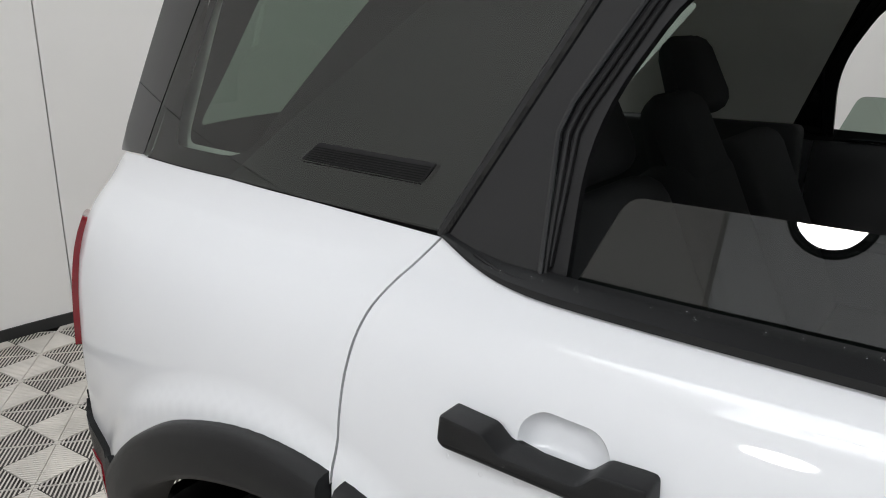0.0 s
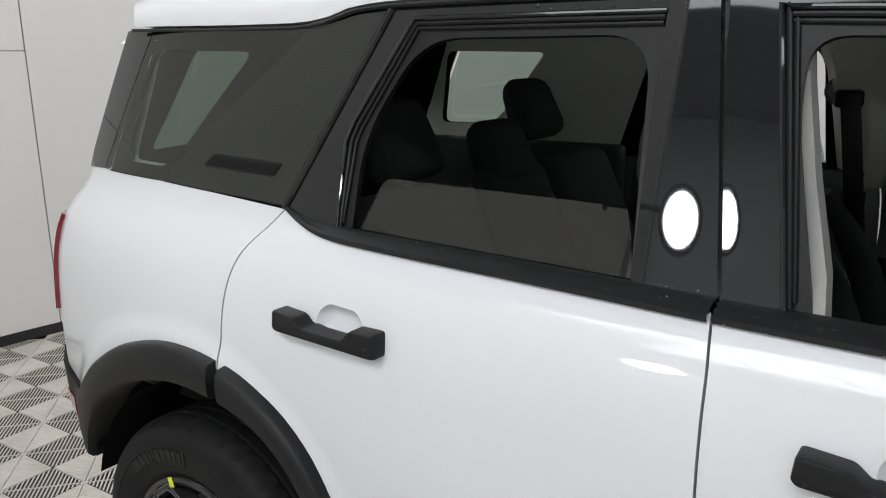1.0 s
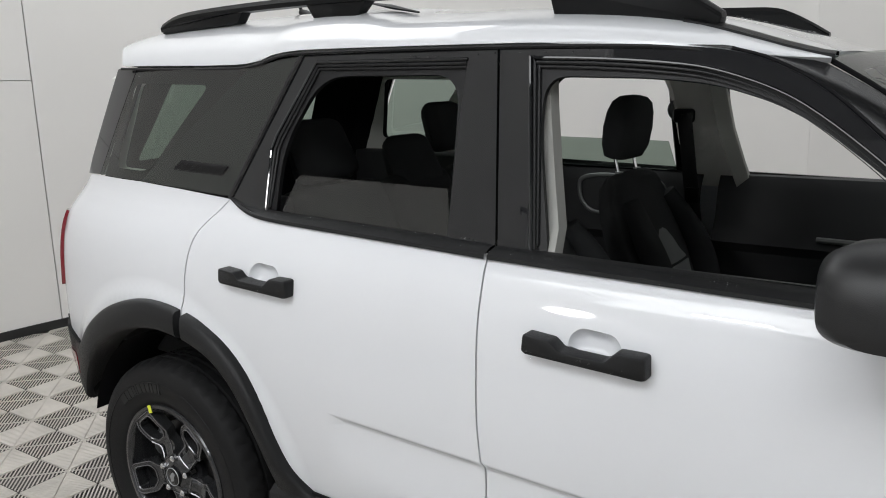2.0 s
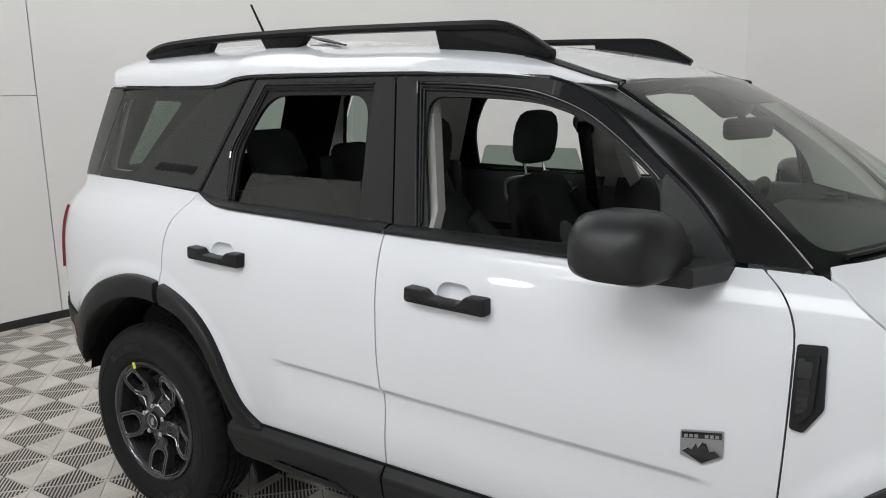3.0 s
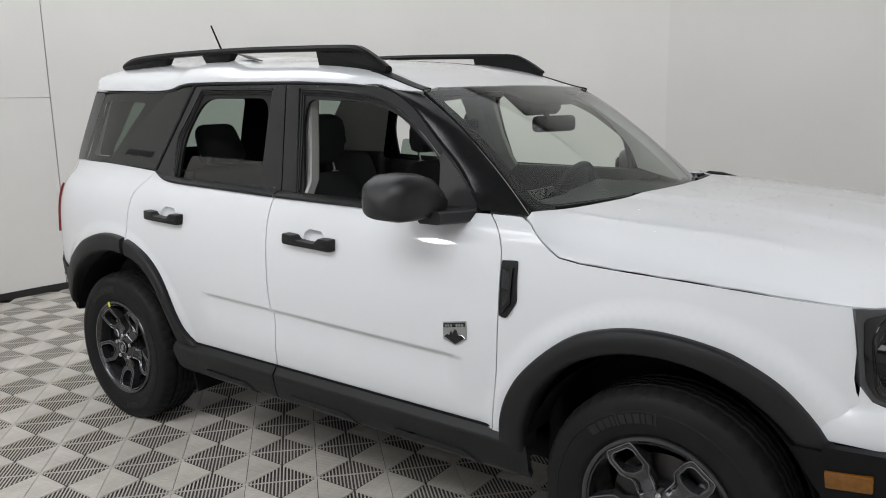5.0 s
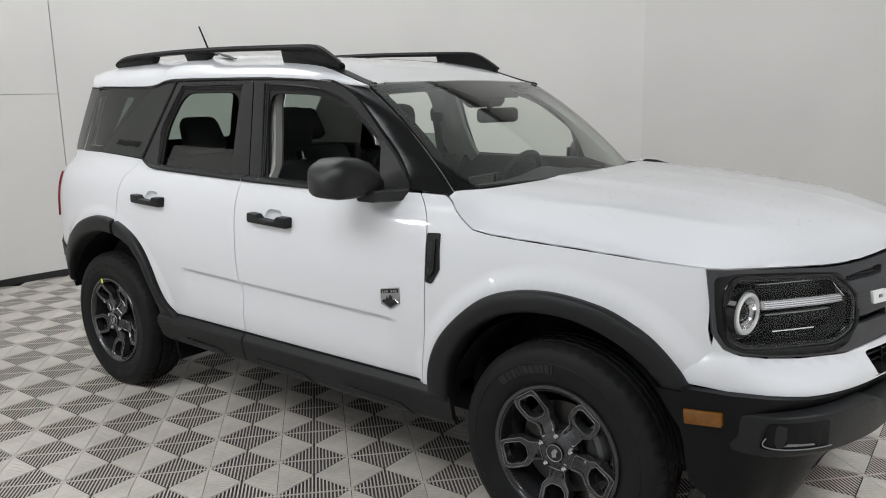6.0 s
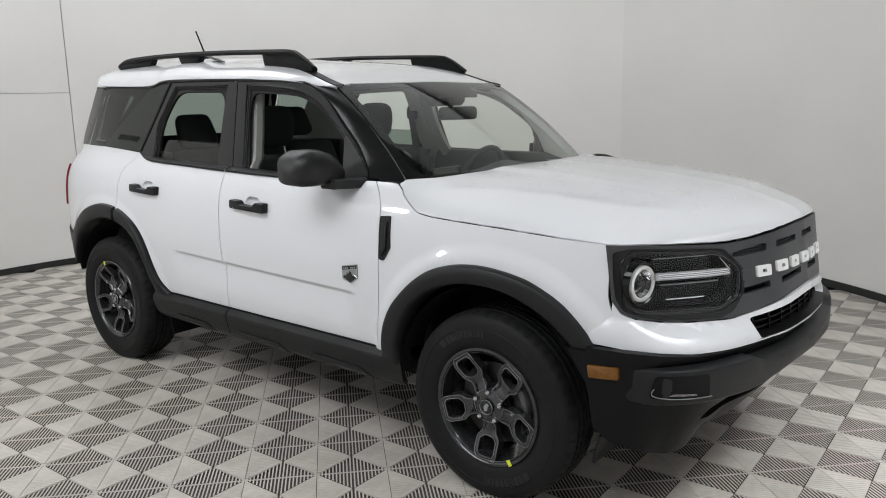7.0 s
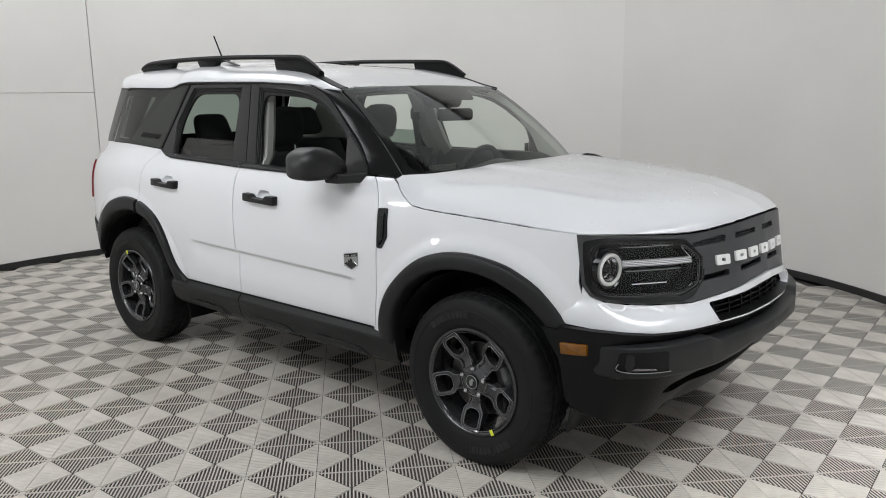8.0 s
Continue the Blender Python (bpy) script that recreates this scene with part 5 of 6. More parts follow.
part("exhaust", tube([(2.0, 0.1, 0.24), (0.8, 0.12, 0.23), (0.35, -0.3, 0.25), (0.32, -0.52, 0.25), (-0.3, -0.55, 0.28), (-0.7, -0.55, 0.30)], [0.03, 0.03, 0.03, 0.07, 0.03, 0.03], 12), CAST, car)

# ---- wheels ----
def make_wheel(name, at, s, spin):
    wheel = empty(name, car, "dark grey five-spoke alloy wheel with a new black tyre")
    # tyre
    prof = [(0.222, 0.085), (0.232, 0.098), (0.250, 0.106), (0.285, 0.1125), (0.315, 0.111), (0.332, 0.106), (0.345, 0.098), (0.354, 0.086), (0.3595, 0.070)]
    grooves = [(0.0605, 0), (0.052, 0), (0.050, 1), (0.041, 1), (0.039, 0), (0.018, 0), (0.016, 1), (0.007, 1), (0.005, 0), (-0.005, 0), (-0.007, 1), (-0.016, 1), (-0.018, 0), (-0.039, 0), (-0.041, 1), (-0.050, 1), (-0.052, 0), (-0.0605, 0)]
    full = prof + [(0.3615 - 0.008 * g, y) for y, g in grooves] + [(r, -y) for r, y in reversed(prof)]
    n = 192
    rows = []
    for j in range(n):
        a = 2 * math.pi * j / n
        ring = []
        for r, y in full:
            if j % 4 == 0 and 0.345 < r and 0.055 < abs(y) < 0.1:
                r -= 0.005
            if j % 4 == 2 and 0.355 < r and abs(y) < 0.06:
                r -= 0.003
            ring.append((r * math.cos(a), y, r * math.sin(a)))
        rows.append(ring)
    rows.append(rows[0])
    bm, vs = grid_mesh(rows)
    bmesh.ops.remove_doubles(bm, verts=bm.verts, dist=1e-6)
    tyre = part("tyre", bm, TYRE, wheel, "black all-season tyre", 30)
    # bead ring line and sidewall marks: plain raised blocks
    part("sidewall_ring", lathe([(0.300, -0.1118), (0.302, -0.1138), (0.305, -0.1118)], 96), TYRE, tyre)
    widths = [0.030, 0.019, 0.019, 0.012, 0.008, 0.019, 0.019, 0.019, 0.012, 0.018, 0.008]
    for base in (112, 292):
        ang = radians(base + 22)
        for w in widths:
            da = w / 0.285
            lo, hi = (0.270, 0.298) if w != 0.008 else (0.268, 0.304)
            pts = []
            for k in range(4):
                t = ang - da * k / 3
                pts.append([(r * math.cos(t), y, r * math.sin(t)) for r, y in ((lo, -0.1095), (lo, -0.1130), (hi, -0.1145), (hi, -0.1105))])
            b, vv = grid_mesh(pts, True)
            b.faces.new(vv[0])
            b.faces.new(list(reversed(vv[-1])))
            part("sidewall_mark", b, TYRE_MARK, tyre)
            ang -= da + 0.012
    # rim barrel and lip
    part("rim_barrel", lathe([(0.226, -0.092), (0.229, -0.098), (0.226, -0.103), (0.217, -0.104), (0.2105, -0.098), (0.206, -0.080), (0.198, -0.05), (0.192, 0.02), (0.205, 0.09), (0.226, 0.095)], 96), RIM, wheel)
    part("rim_seat", lathe([(0.2105, -0.0985), (0.2095, -0.1005), (0.206, -0.098)], 96), RIM, wheel)
    # spokes
    def face(u, v):
        r = math.hypot(u, v)
        return (u, -0.090 + 0.020 * smoothstep(0.03, 0.10, r) - 0.028 * smoothstep(0.10, 0.20, r), v)
    stem = [(0.030, -0.024), (0.060, -0.030), (0.104, -0.030), (0.128, -0.050), (0.186, -0.051), (0.211, -0.042), (0.211, 0.042), (0.186, 0.051), (0.128, 0.050), (0.104, 0.030), (0.060, 0.030), (0.030, 0.024)]
    hole = [(0.124, -0.016), (0.139, -0.034), (0.183, -0.035), (0.195, -0.026), (0.195, 0.026), (0.183, 0.035), (0.139, 0.034), (0.124, 0.016)]
    for k in range(5):
        a = radians(spin + 72 * k)
        ca, sa = math.cos(a), math.sin(a)
        def pf(u, v, ca=ca, sa=sa):
            # raised inner plate of the stem, bevelled edges
            y = face(u, v)[1] + 0.007 * smoothstep(0.015, 0.022, abs(v)) * (1 - smoothstep(0.085, 0.115, u)) * smoothstep(0.06, 0.075, u)
            return (u * ca - v * sa, y, u * sa + v * ca)
        sp = skin("spoke", rounded(stem, 0.008, 3), pf, RIM, wheel, holes=[rounded(hole, 0.006, 3)], step=0.011, thick=0.03)
        def edge(pts, d, ca=ca, sa=sa):
            rows = []
            for u, v in finer(pts, 0.012):
                y = face(u, v)[1]
                rows.append((u * ca - v * sa, y + d, u * sa + v * ca))
            return rows
        pts = edge(grown(rounded(stem[1:-1], 0.008, 3), -0.002), -0.001)
        part("spoke_edge", tube(pts + pts[:1], 0.0026, 5, caps=False, up=(0, 1, 0)), RIM_EDGE, sp)
        pts = edge(grown(rounded(hole, 0.006, 3), 0.003), -0.001)
        part("spoke_edge", tube(pts + pts[:1], 0.0026, 5, caps=False, up=(0, 1, 0)), RIM_EDGE, sp)
        b = a + radians(36)
        part("lug_nut", lathe([(0.0, -0.099), (0.006, -0.0985), (0.010, -0.094), (0.0115, -0.078), (0.0115, -0.06)], 6, "y", (0.057 * math.cos(b), 0, 0.057 * math.sin(b))), CHROME, wheel, smooth=20)
    part("hub_plate", lathe([(0.0, -0.088), (0.040, -0.086), (0.054, -0.080), (0.060, -0.070), (0.062, -0.04)], 60), RIM, wheel)
    part("centre_cap", lathe([(0.0, -0.0995), (0.024, -0.0985), (0.028, -0.096), (0.030, -0.088), (0.030, -0.08)], 40), GLOSS, wheel, "gloss black centre cap")
    part("cap_ring", lathe([(0.0268, -0.0985), (0.028, -0.0998), (0.0292, -0.098)], 40), SATIN, wheel)
    part("cap_mark", slab([(-0.006, -0.016), (0.006, -0.012), (0.008, 0.002), (0.013, 0.010), (0.004, 0.016), (-0.004, 0.010), (-0.010, 0.0)], lambda u, v, w: (u, -0.1005 - w, v), 0.002, 0), SATIN, wheel)
    part("brake_disc", lathe([(0.06, -0.030), (0.155, -0.030), (0.157, -0.018), (0.155, -0.006), (0.06, -0.006)], 60), DISC, wheel)
    # hat near black, the shade between the spokes put into its colour
    part("brake_hat", lathe([(0.0, -0.052), (0.068, -0.052), (0.075, -0.046), (0.078, -0.02)], 48), DARK, wheel)
    # the yellow paint mark
    b = radians(109 if at[0] < 1 else 300)
    mk = Matrix.Translation((0.2165 * math.cos(b), -0.1055, 0.2165 * math.sin(b))) @ Matrix.Rotation(-b + math.pi / 2, 4, "Y")
    bm = rbox((0, 0, 0), (0.016, 0.002, 0.024), 0.0008)
    bmesh.ops.transform(bm, matrix=mk, verts=bm.verts)
    part("paint_dot", bm, YELLOW, wheel, "yellow balance sticker")
    # caliper, at rest behind the spokes
    c0 = radians(150 if at[0] < 1 else 20)
    pts = [(0.142 * math.cos(c0 + t), -0.02, 0.142 * math.sin(c0 + t)) for t in np.linspace(-0.42, 0.42, 7)]
    part("brake_caliper", tube(pts, [0.02, 0.030, 0.034, 0.035, 0.034, 0.030, 0.02], 10, (0.9, 1.1), up=(0, 1, 0)), CAST, wheel)
    wheel.matrix_basis = Matrix.Translation(at) @ (Matrix.Identity(4) if s > 0 else Matrix.Rotation(math.pi, 4, "Z"))
    return wheel


TRACK = 0.775
make_wheel("rear_wheel", (AXR, -TRACK, HUBZ), 1, 270)
make_wheel("front_wheel", (AXF, -TRACK, HUBZ), 1, 268)
make_wheel("rear_wheel", (AXR, TRACK, HUBZ), -1, 250)
make_wheel("front_wheel", (AXF, TRACK, HUBZ), -1, 250)

# ---- interior ----
def make_seat(x, y, lean=18):
    """A front seat; x is where the backrest meets the cushion."""
    seat = empty("front_seat", car, "dark cloth seat with grey centre panels")
    R = Matrix.Translation((x, y, 0.70)) @ Matrix.Rotation(radians(-lean), 4, "Y")

    def put(name, bm, mat, parent=seat, smooth=50):
        bmesh.ops.transform(bm, matrix=R, verts=bm.verts)
        return part(name, bm, mat, parent, "", smooth)

    part("cushion", rbox((x + 0.24, y, 0.66), (0.52, 0.50, 0.16), 0.05), FABRIC, seat)
    # backrest lofted upwards: height, half width, back and front of the shell
    rows = []
    for h, w, b, f in ((-0.06, 0.235, -0.055, 0.07), (0.06, 0.25, -0.065, 0.08), (0.20, 0.255, -0.07, 0.075), (0.33, 0.25, -0.066, 0.06), (0.42, 0.235, -0.058, 0.05), (0.475, 0.205, -0.046, 0.042), (0.502, 0.155, -0.030, 0.030), (0.510, 0.08, -0.012, 0.015)):
        ring = []
        for k in range(28):
            t = 2 * math.pi * k / 28
            c, d = math.cos(t), math.sin(t)
            e = 0.62
            ring.append(((b + f) / 2 + (f - b) / 2 * math.copysign(abs(c) ** e, c), w * math.copysign(abs(d) ** e, d), h))
        rows.append(ring)
    bm, vs = grid_mesh(rows, True)
    bm.faces.new(vs[0])
    bm.faces.new(list(reversed(vs[-1])))
    put("backrest", bm, FABRIC)
    for sg in (1, -1):
        pts = [(0.085, sg * 0.205, -0.02), (0.100, sg * 0.212, 0.08), (0.098, sg * 0.210, 0.20), (0.075, sg * 0.195, 0.31), (0.048, sg * 0.165, 0.40)]
        put("bolster", tube(spline(pts, 4), [0.055 - 0.022 * abs(i / 16 - 0.3) for i in range(17)], 12, (0.9, 0.85), up=(0, 1, 0)), FABRIC)
    # grey centre cloth in two fields with a seam between them
    def field(u, v):
        return (0.088 - 0.05 * max(0, v - 0.15) / 0.3 - 0.05 * (u / 0.16) ** 2 * 0.35, u, v)
    skin("grey_panel", rounded([(-0.15, -0.02), (0.15, -0.02), (0.158, 0.155), (-0.158, 0.155)], 0.02), lambda u, v: R @ Vector(field(u, v)), FABRIC2, seat, step=0.03, thick=0.012)
    skin("grey_panel", rounded([(-0.158, 0.165), (0.158, 0.165), (0.150, 0.30), (0.085, 0.365), (-0.085, 0.365), (-0.150, 0.30)], 0.03), lambda u, v: R @ Vector(field(u, v)), FABRIC2, seat, step=0.03, thick=0.012)
    # headrest, leaning forward of the backrest
    H = R @ Matrix.Translation((0.045, 0, 0.655)) @ Matrix.Rotation(radians(lean + 8), 4, "Y")
    rows = []
    for h, w, b, f in ((-0.105, 0.085, -0.030, 0.030), (-0.098, 0.108, -0.044, 0.046), (-0.06, 0.124, -0.055, 0.060), (0.0, 0.130, -0.058, 0.062), (0.05, 0.124, -0.054, 0.058), (0.085, 0.108, -0.044, 0.050), (0.102, 0.080, -0.028, 0.036), (0.107, 0.045, -0.010, 0.018)):
        ring = []
        for k in range(24):
            t = 2 * math.pi * k / 24
            c, d = math.cos(t), math.sin(t)
            e = 0.66
            ring.append(H @ Vector(((b + f) / 2 + (f - b) / 2 * math.copysign(abs(c) ** e, c), w * math.copysign(abs(d) ** e, d), h)))
        rows.append(ring)
    bm, vs = grid_mesh(rows, True)
    bm.faces.new(vs[0])
    bm.faces.new(list(reversed(vs[-1])))
    part("headrest", bm, FABRIC, seat, "", 50)
    for sg in (1, -1):
        foot = R @ Vector((0.0, sg * 0.08, 0.495))
        tip = H @ Vector((0.0, sg * 0.08, -0.09))
        post = part("headrest_post", tube([foot, tip], 0.006, 8, up=(0, 1, 0)), CHROME, seat)
        part("post_collar", tube([foot + Vector((0, 0, 0.004)), foot + Vector((0, 0, 0.020))], 0.014, 10, up=(0, 1, 0)), SATIN, post)


make_seat(1.045, -0.361)
make_seat(1.050, 0.417)
bench = empty("rear_bench", car, "dark cloth rear bench with split backrest")
part("cushion", rbox((0.66, 0, 0.68), (0.52, 1.28, 0.16), 0.05), FABRIC, bench)
for y, w, up, back in ((-0.40, 0.46, 0.62, 0.02), (0.02, 0.36, 0.54, 0.02), (0.42, 0.42, 0.68, -0.06)):
    R = Matrix.Translation((0.44, y, 0.72)) @ Matrix.Rotation(radians(-22), 4, "Y")
    bm = rbox((0, 0, 0.25), (0.15, w, 0.52), 0.05, taper=(0.8, 0.94))
    bmesh.ops.transform(bm, matrix=R, verts=bm.verts)
    part("backrest", bm, FABRIC, bench)
    bm = rbox((back, 0, up), (0.10, 0.26, 0.20), 0.045, taper=(0.8, 0.85))
    bmesh.ops.transform(bm, matrix=R, verts=bm.verts)
    part("headrest", bm, FABRIC, bench)

for s in (1, -1):
    # inner door panels, pillars and liner
    for x0, x1 in ((0.36, 1.06), (1.12, 2.02)):
        rows = []
        for i in range(9):
            x = x0 + (x1 - x0) * i / 8
            rows.append([(x, -s * y, z) for y, z in ((0.775, 1.155), (0.745, 1.150), (0.715, 1.10), (0.70, 1.0), (0.655, 0.92), (0.70, 0.88), (0.72, 0.55))])
        dp = part("door_card", grid_mesh(rows)[0], VINYL, car)
        part("door_pull", tube([(x0 + 0.35, -s * 0.66, 0.955), (x0 + 0.55, -s * 0.65, 0.955)], 0.014, 8, (1, 0.7)), SATIN, dp)
    def strip(name, pts, mat):
        rows = []
        for x, z, ww in pts:
            y = half(x, z) - 0.055
            rows.append([(x - ww, -s * (y + 0.02), z), (x - ww * 0.7, -s * (y - 0.012), z), (x + ww * 0.8, -s * (y - 0.012), z), (x + ww + 0.02, -s * (y + 0.02), z)])
        part(name, grid_mesh(rows)[0], mat, car)
    rows = []
    for x, z in ((1.24, 1.08), (1.218, 1.20), (1.187, 1.32), (1.163, 1.45), (1.150, 1.545)):
        y = half(x, z)
        rows.append([(x - 0.04, -s * (y - 0.032), z), (x - 0.010, -s * (y - 0.036), z), (x - 0.008, -s * (y - 0.070), z), (x - 0.05, -s * (y - 0.115), z)])
    part("pillar_flange", grid_mesh(rows)[0], PILLAR, car)
    strip("b_pillar_trim", [(1.085, 1.10, 0.10), (1.075, 1.20, 0.095), (1.055, 1.32, 0.088), (1.030, 1.45, 0.086), (1.00, 1.56, 0.10)], LINER)
    rows = []
    edge = spline([(1.44, 1.535), (1.56, 1.505), (1.66, 1.462), (1.76, 1.385), (1.835, 1.300), (1.875, 1.235), (1.90, 1.16)], 3)
    for i, (x, z) in enumerate(edge):
        k = i / (len(edge) - 1)
        e0 = Vector((x, 0.735 + (1.20 - z) * 0.25, z))
        e1 = Vector(shield_pt(0.965, 1.02 - 0.98 * k)) + Vector((-0.03, 0, -0.03))
        mid = (e0 + e1) / 2 + Vector((0, -0.012, 0))
        rows.append([(p.x, -s * p.y, p.z) for p in (e0 + Vector((0, 0.004, 0)), e0, mid, e1, e1 + Vector((0.025, 0.03, 0.025)))])
    part("a_pillar_trim", grid_mesh(rows)[0], LINER, car, "light grey inner pillar trim")
    clear = rounded([(-0.40, 1.25), (-0.18, 1.25), (0.06, 1.505), (-0.33, 1.515)], [0.03, 0.06, 0.03, 0.03])
    trim_poly = [(-0.50, 1.19), (0.30, 1.17), (0.47, 1.575), (-0.33, 1.575)]
    skin("quarter_backing", trim_poly, on_glass(s, -0.022), DARK, car, holes=[clear], step=0.06, flip=s < 0, thick=0)
    skin("quarter_trim", trim_poly, on_glass(s, -0.05), LINER, car, holes=[clear], step=0.06, flip=s > 0, thick=0)
    part("cargo_side", rbox((-0.10, -s * 0.66, 0.92), (0.90, 0.06, 0.56), 0.02), VINYL, car)
    part("seat_belt", tube([(1.02, -s * 0.610, 1.37), (1.035, -s * 0.615, 1.25), (1.055, -s * 0.625, 1.08), (1.09, -s * 0.64, 0.80)], 0.026, 8, (1, 0.12), up=(0, 1, 0)), RUBBER, car)
    belt = part("belt_guide", rbox((1.015, -s * 0.625, 1.365), (0.075, 0.03, 0.05), 0.012), RUBBER, car)
    part("belt_anchor", lathe([(0.0, 0.012), (0.032, 0.010), (0.040, 0.0)], 20, "y", (0.985, -s * 0.650, 1.385)), SATIN, belt)
    part("belt_tongue", rbox((1.060, -s * 0.610, 1.085), (0.05, 0.014, 0.055), 0.004), PLASTIC, belt)
    loop = spline([(0.585, 1.067), (0.594, 1.112), (0.672, 1.131), (0.80, 1.128), (0.915, 1.112), (0.93, 1.05), (0.86, 0.995), (0.71, 0.982), (0.640, 0.986), (0.598, 1.022)], 4, True)
    part("handle_surround", tube([(x, -s * 0.692, z) for x, z in loop + loop[:1]], 0.0085, 8, (1, 0.7), caps=False, up=(0, 1, 0)), SATIN, car)
    part("sun_visor", rbox((1.60, -s * 0.33, 1.548), (0.17, 0.42, 0.018), 0.007, Matrix.Rotation(radians(10), 4, "Y")), FABRIC2, car)
liner_rows = []
for x in np.arange(-0.5, 1.66, 0.09):
    liner_rows.append([(float(x), s * (drip_y(x) - 0.02), roof_pt(x, abs(s))[2] - 0.045 - 0.012 * abs(s)) for s in np.linspace(-0.985, 0.985, 17)])
part("headliner", grid_mesh(liner_rows)[0], LINER, car, "light grey headliner")
part("cabin_floor", rbox((0.9, 0, 0.48), (2.9, 1.40, 0.05), 0.01), DARK, car)
part("cargo_floor", rbox((-0.25, 0, 0.78), (0.85, 1.25, 0.05), 0.01), DARK, car)
# dashboard, wheel, mirror
dash = empty("dashboard", car, "dark soft-touch dashboard")
rows = []
for i in range(21):
    y = -0.70 + 1.40 * i / 20
    hump = 0.035 * math.exp(-((y - 0.36) / 0.17) ** 2)
    k = 0.20 * (1 - (y / 0.70) ** 2)
    rows.append([(2.14 + k, y, 1.105), (2.03 + k * 0.8, y, 1.110 + hump * 0.4), (1.87 + 0.05 * k, y, 1.105 + hump), (1.80, y, 1.07 + hump), (1.78, y, 0.98), (1.82, y, 0.80), (1.86, y, 0.62)])
part("dash_pad", grid_mesh(rows)[0], VINYL, dash)
part("screen", rbox((1.80, 0, 1.06), (0.02, 0.23, 0.14), 0.006, Matrix.Rotation(radians(-12), 4, "Y")), GLOSS, dash)
part("air_vent", rbox((1.785, -0.55, 1.045), (0.02, 0.16, 0.05), 0.008), SATIN, dash)
sw = empty("steering_wheel", car, "black steering wheel")
R = Matrix.Translation((1.735, 0.355, 1.042)) @ Matrix.Rotation(radians(24), 4, "Y")
bm = tube([(0, 0.175 * math.cos(t), 0.175 * math.sin(t)) for t in np.linspace(0, 2 * math.pi, 41)], 0.016, 10, caps=False, up=(1, 0, 0))
bmesh.ops.transform(bm, matrix=R, verts=bm.verts)
part("wheel_rim", bm, VINYL, sw)
bm = rbox((0.01, 0, -0.01), (0.05, 0.15, 0.12), 0.02)
bmesh.ops.transform(bm, matrix=R, verts=bm.verts)
part("wheel_hub", bm, VINYL, sw)
for a in (0, 180, 270):
    t = radians(a)
    bm = tube([(0.005, 0.05 * math.cos(t), 0.05 * math.sin(t)), (0, 0.18 * math.cos(t), 0.18 * math.sin(t))], 0.016, 8, up=(1, 0, 0))
    bmesh.ops.transform(bm, matrix=R, verts=bm.verts)
    part("wheel_spoke", bm, SATIN if a != 270 else VINYL, sw)
inner = empty("interior_mirror", car, "black rear-view mirror")
part("mirror_body", rbox((1.82, 0.062, 1.394), (0.042, 0.215, 0.066), 0.02, Matrix.Rotation(radians(-22), 4, "Z")), RUBBER, inner)
part("mirror_stem", tube([(1.815, 0.02, 1.41), (1.80, 0.0, 1.475)], 0.012, 8, up=(0, 1, 0)), RUBBER, inner)
part("sensor_housing", rbox((1.755, 0.0, 1.490), (0.15, 0.26, 0.055), 0.02, Matrix.Rotation(radians(38), 4, "Y")), RUBBER, inner)

# water drops left from washing
def drops(spots):
    verts, faces = [], []
    for p, n, r in spots:
        n = Vector(n).normalized()
        a = n.orthogonal().normalized()
        b = n.cross(a)
        k = len(verts)
        for h, w in ((0.0, 1.0), (0.38, 0.85), (0.62, 0.45)):
            for j in range(6):
                t = 2 * math.pi * j / 6
                verts.append(Vector(p) + (a * math.cos(t) + b * math.sin(t)) * (r * w) + n * (h * r))
        verts.append(Vector(p) + n * (0.68 * r))
        for ring in range(2):
            for j in range(6):
                q = (j + 1) % 6
                faces.append((k + ring * 6 + j, k + ring * 6 + q, k + ring * 6 + 6 + q, k + ring * 6 + 6 + j))
        for j in range(6):
            faces.append((k + 12 + j, k + 12 + (j + 1) % 6, k + 18))
    mesh = bpy.data.meshes.new("water_film")
    mesh.from_pydata(verts, [], faces)
    for f in mesh.polygons:
        f.use_smooth = True
    mesh.materials.append(WATER)
    film = tagged(obj("water_film", mesh, car, "clear water drops"), kind="stuff")
    film.visible_shadow = False
    return film


rng = random.Random(7)
spots = []
for i in range(170):
    x = rng.uniform(0.30, 2.0)
    if 0.75 < (x % 0.9) < 0.85:
        continue
    z = (1.160 if x < 1.08 else 1.142) - 0.008 * (x - 0.5) + rng.choice((0.002, 0.016)) + rng.uniform(-0.003, 0.003)
    spots.append(((x, -(half(x, z) + 0.0075), z), (0, -0.9, 0.5), rng.uniform(0.0016, 0.0044)))
for i in range(90):
    x = rng.uniform(0.5, 1.45)
    spots.append(((x, -(on_glass(1)(x, 1.56)[1] * -1 + 0.001), 1.563 + rng.uniform(-0.008, 0.008)), (0, -1, 0.2), rng.uniform(0.001, 0.0026)))
for i in range(1500):
    x, y = rng.uniform(2.30, 3.35), rng.gauss(-0.02, 0.40)
    if abs(y) > 0.72 or x > grille_x(abs(y)) - 0.05 or x < 2.24 + 0.24 * (1 - (abs(y) / 0.757) ** 2.2):
        continue
    spots.append((hood_pt(x, y), (0, 0, 1), 0.0015 + 0.0055 * rng.random() ** 2))
for i in range(300):
    x, sy = rng.uniform(0.7, 1.6), rng.uniform(-0.8, 0.8)
    spots.append((roof_pt(x, sy), (0, 0, 1), rng.uniform(0.0015, 0.005)))
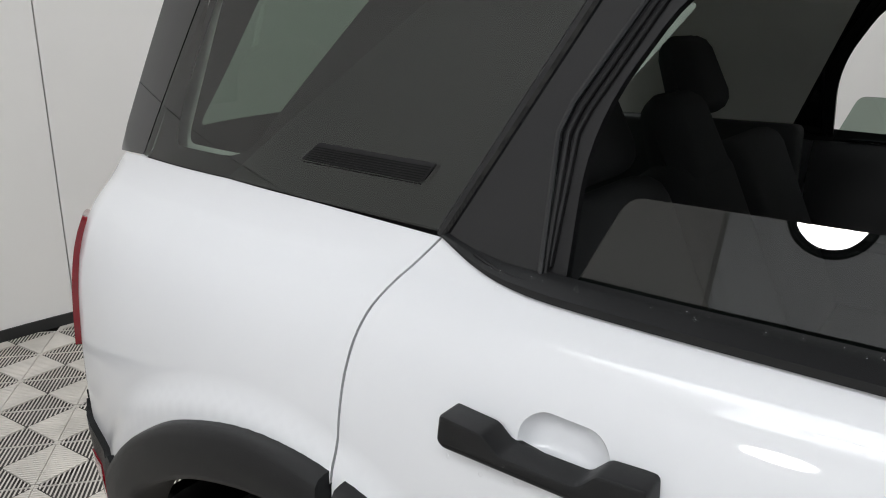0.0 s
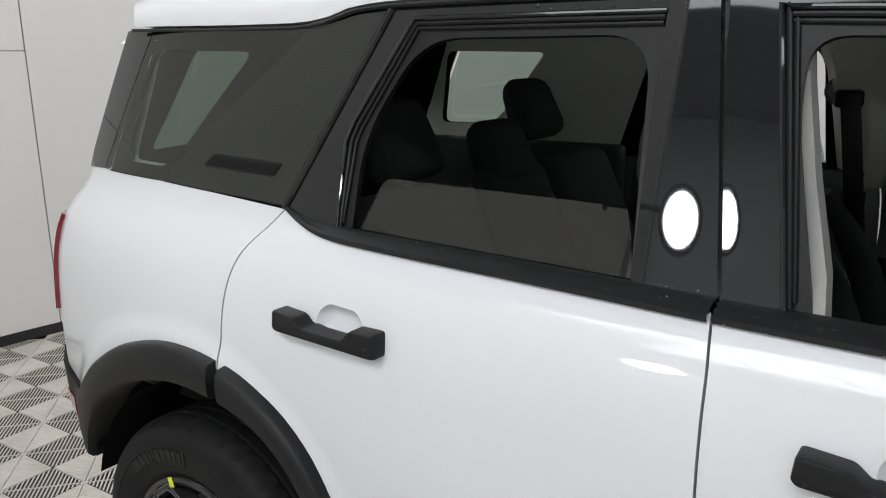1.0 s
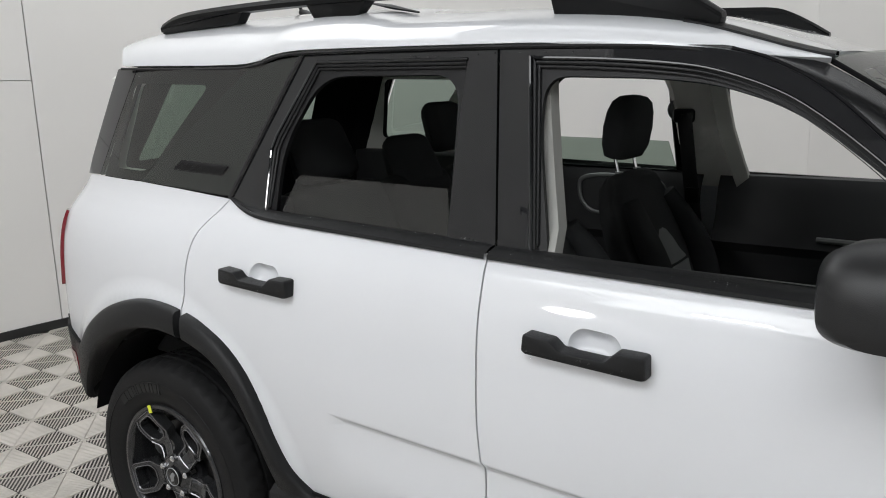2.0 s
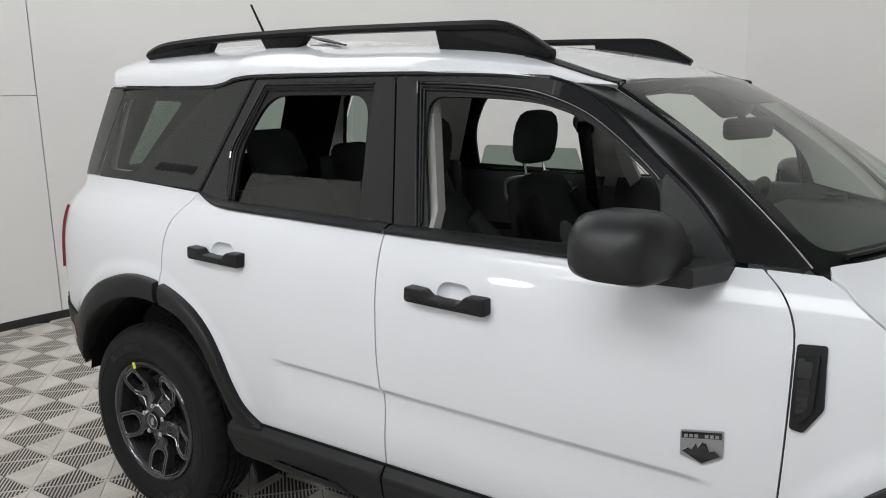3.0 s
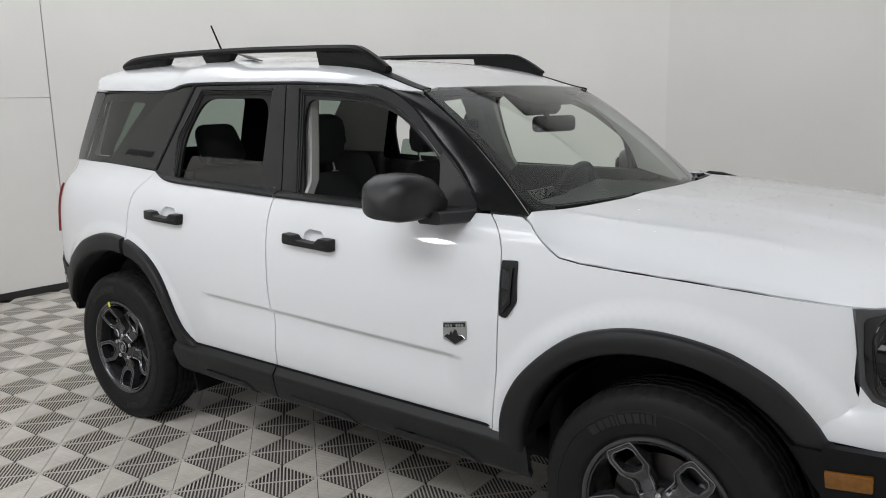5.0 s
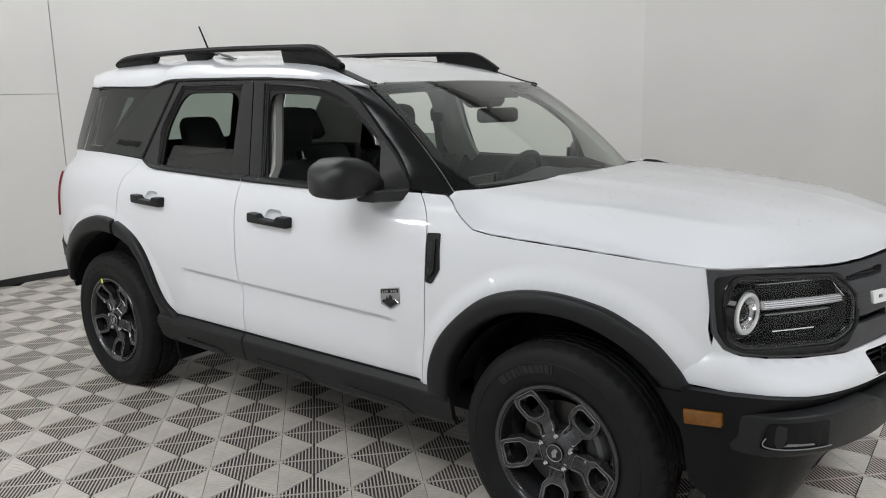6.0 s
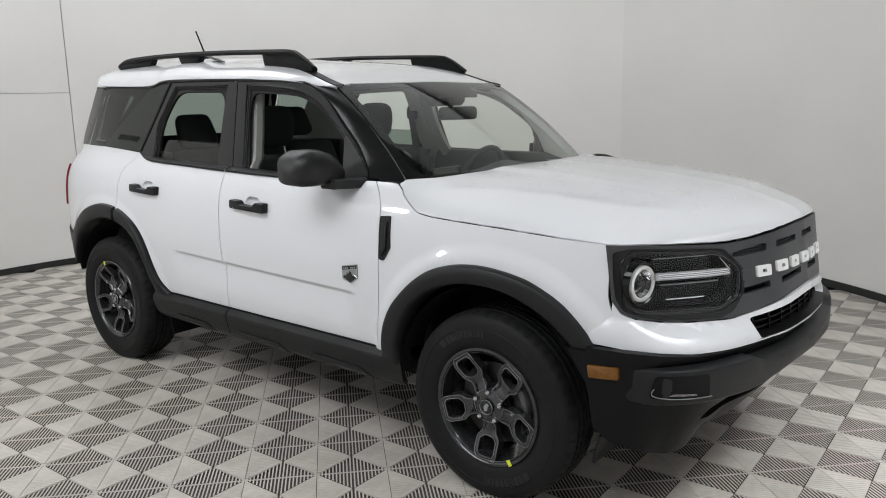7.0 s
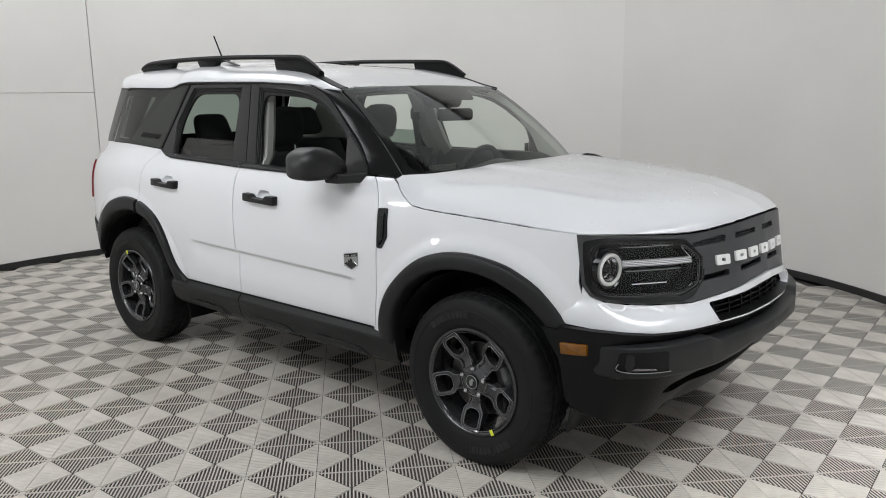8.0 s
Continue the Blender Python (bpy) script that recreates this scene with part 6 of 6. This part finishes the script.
for i in range(26):
    x = rng.choice((0.334, 1.214)) + rng.uniform(0.01, 0.24)
    z = (1.02 if x < 1 else 1.0) - rng.uniform(0.0, 0.02)
    spots.append(((x, -(half(x, z) + 0.0375), z), (0, -1, 0.1), rng.uniform(0.0014, 0.0034)))
for i in range(60):
    y = rng.uniform(-0.40, 0.40)
    spots.append((Vector(white_pt(y, 0.650)) + Vector((-rng.uniform(0.005, 0.08), 0, 0.003)), (0, 0, 1), rng.uniform(0.0015, 0.004)))
drops(spots)

# ---- floor: ribbed snap-together tiles, laid diagonally ----
TS, TH = 0.2832, radians(2.38 + 45)
OX, OY = 1.441, -1.380


def tile_verts():
    """One tile: four triangles of ribs, each at right angles to its edge, a frame, and the diagonals."""
    verts, faces = [], []

    def block(poly, z0, z1):
        k = len(verts)
        n = len(poly)
        verts.extend([(x, y, z1) for x, y in poly] + [(x, y, z0) for x, y in poly])
        faces.append(tuple(k + i for i in range(n)))
        for i in range(n):
            j = (i + 1) % n
            faces.append((k + i, k + n + i, k + n + j, k + j))

    h = TS / 2
    n = 20
    p = TS / n
    for q in range(4):
        c, s = ((1, 0), (0, 1), (-1, 0), (0, -1))[q]
        for i in range(n):
            x = -h + (i + 0.5) * p
            w = p * (0.205 if q % 2 == 0 else 0.40)
            x0, x1 = x - w, x + w
            inner = 0.003
            ya, yb = -max(abs(x0), 0) - inner, -max(abs(x1), 0) - inner
            if -h + 0.003 > min(ya, yb) - 0.004:
                continue
            poly = [(x0, -h + 0.0015), (x1, -h + 0.0015), (x1, yb), (x0, ya)]
            block([(a * c - b * s, a * s + b * c) for a, b in poly], -0.0008 if q % 2 == 0 else -0.0065, 0.0)
        # thin edge strip of the open triangles, and a node at the tile's corner
        if q % 2 == 0:
            poly = [(-h + 0.004, -h + 0.0008), (h - 0.004, -h + 0.0008), (h - 0.005, -h + 0.0022), (-h + 0.005, -h + 0.0022)]
            block([(a * c - b * s, a * s + b * c) for a, b in poly], -0.004, -0.0006)
        poly = [(-h + 0.0006, -h + 0.0006), (-h + 0.011, -h + 0.0006), (-h + 0.011, -h + 0.011), (-h + 0.0006, -h + 0.011)]
        block([(a * c - b * s, a * s + b * c) for a, b in poly], -0.004, -0.0004)
    return verts, faces


tv, tf = tile_verts()
tile_mesh = bpy.data.meshes.new("tile")
tile_mesh.from_pydata(tv, [], tf)
tile_mesh.materials.append(TILE)
bm = bmesh.new()
bm.from_mesh(tile_mesh)
bmesh.ops.recalc_face_normals(bm, faces=bm.faces)
bm.to_mesh(tile_mesh)
bm.free()
floor = tagged(part("floor", rbox((2.25, -1.8, -0.076), (13.9, 12.8, 0.1), 0), UNDER, None, "grey ribbed plastic tile floor laid diagonally", 0), kind="structure")
near, far = [], []
ct, st = math.cos(TH), math.sin(TH)
for i in range(-34, 35):
    for j in range(-34, 35):
        a, b = (i + 0.5) * TS, (j + 0.5) * TS
        x, y = OX + ct * a - st * b, OY + st * a + ct * b
        if math.hypot(x - CX, y - CY) > RAD - 0.02 and (x < 2.2 and y > -2.6 or y > 2.6):
            continue
        if not (-4.4 < x < 8.9 and -7.9 < y < 4.2):
            continue
        d = math.hypot((x - 1.9) / 1.25, y + 1.55)
        near.append((d, x, y)) if d < 9 else None
near.sort()
pieces, rest = near[:300], near[300:]
for d, x, y in pieces:
    ob = obj("tile", tile_mesh, floor)
    ob.matrix_basis = Matrix.Translation((x, y, 0)) @ Matrix.Rotation(TH, 4, "Z")
base = np.array(tv)
rot = np.array([[ct, -st, 0], [st, ct, 0], [0, 0, 1]])
turned_v = base @ rot.T
allv, allf = [], []
faces_np = [np.array(f) for f in tf]
for d, x, y in rest:
    k = len(allv) * len(base)
    allv.append(turned_v + np.array([x, y, 0]))
    allf.extend(tuple(int(q) for q in f + k) for f in faces_np)
mesh = bpy.data.meshes.new("far_tiles")
mesh.from_pydata(np.concatenate(allv).tolist(), [], allf)
mesh.materials.append(TILE)
tagged(obj("far_tiles", mesh, floor), kind="stuff")
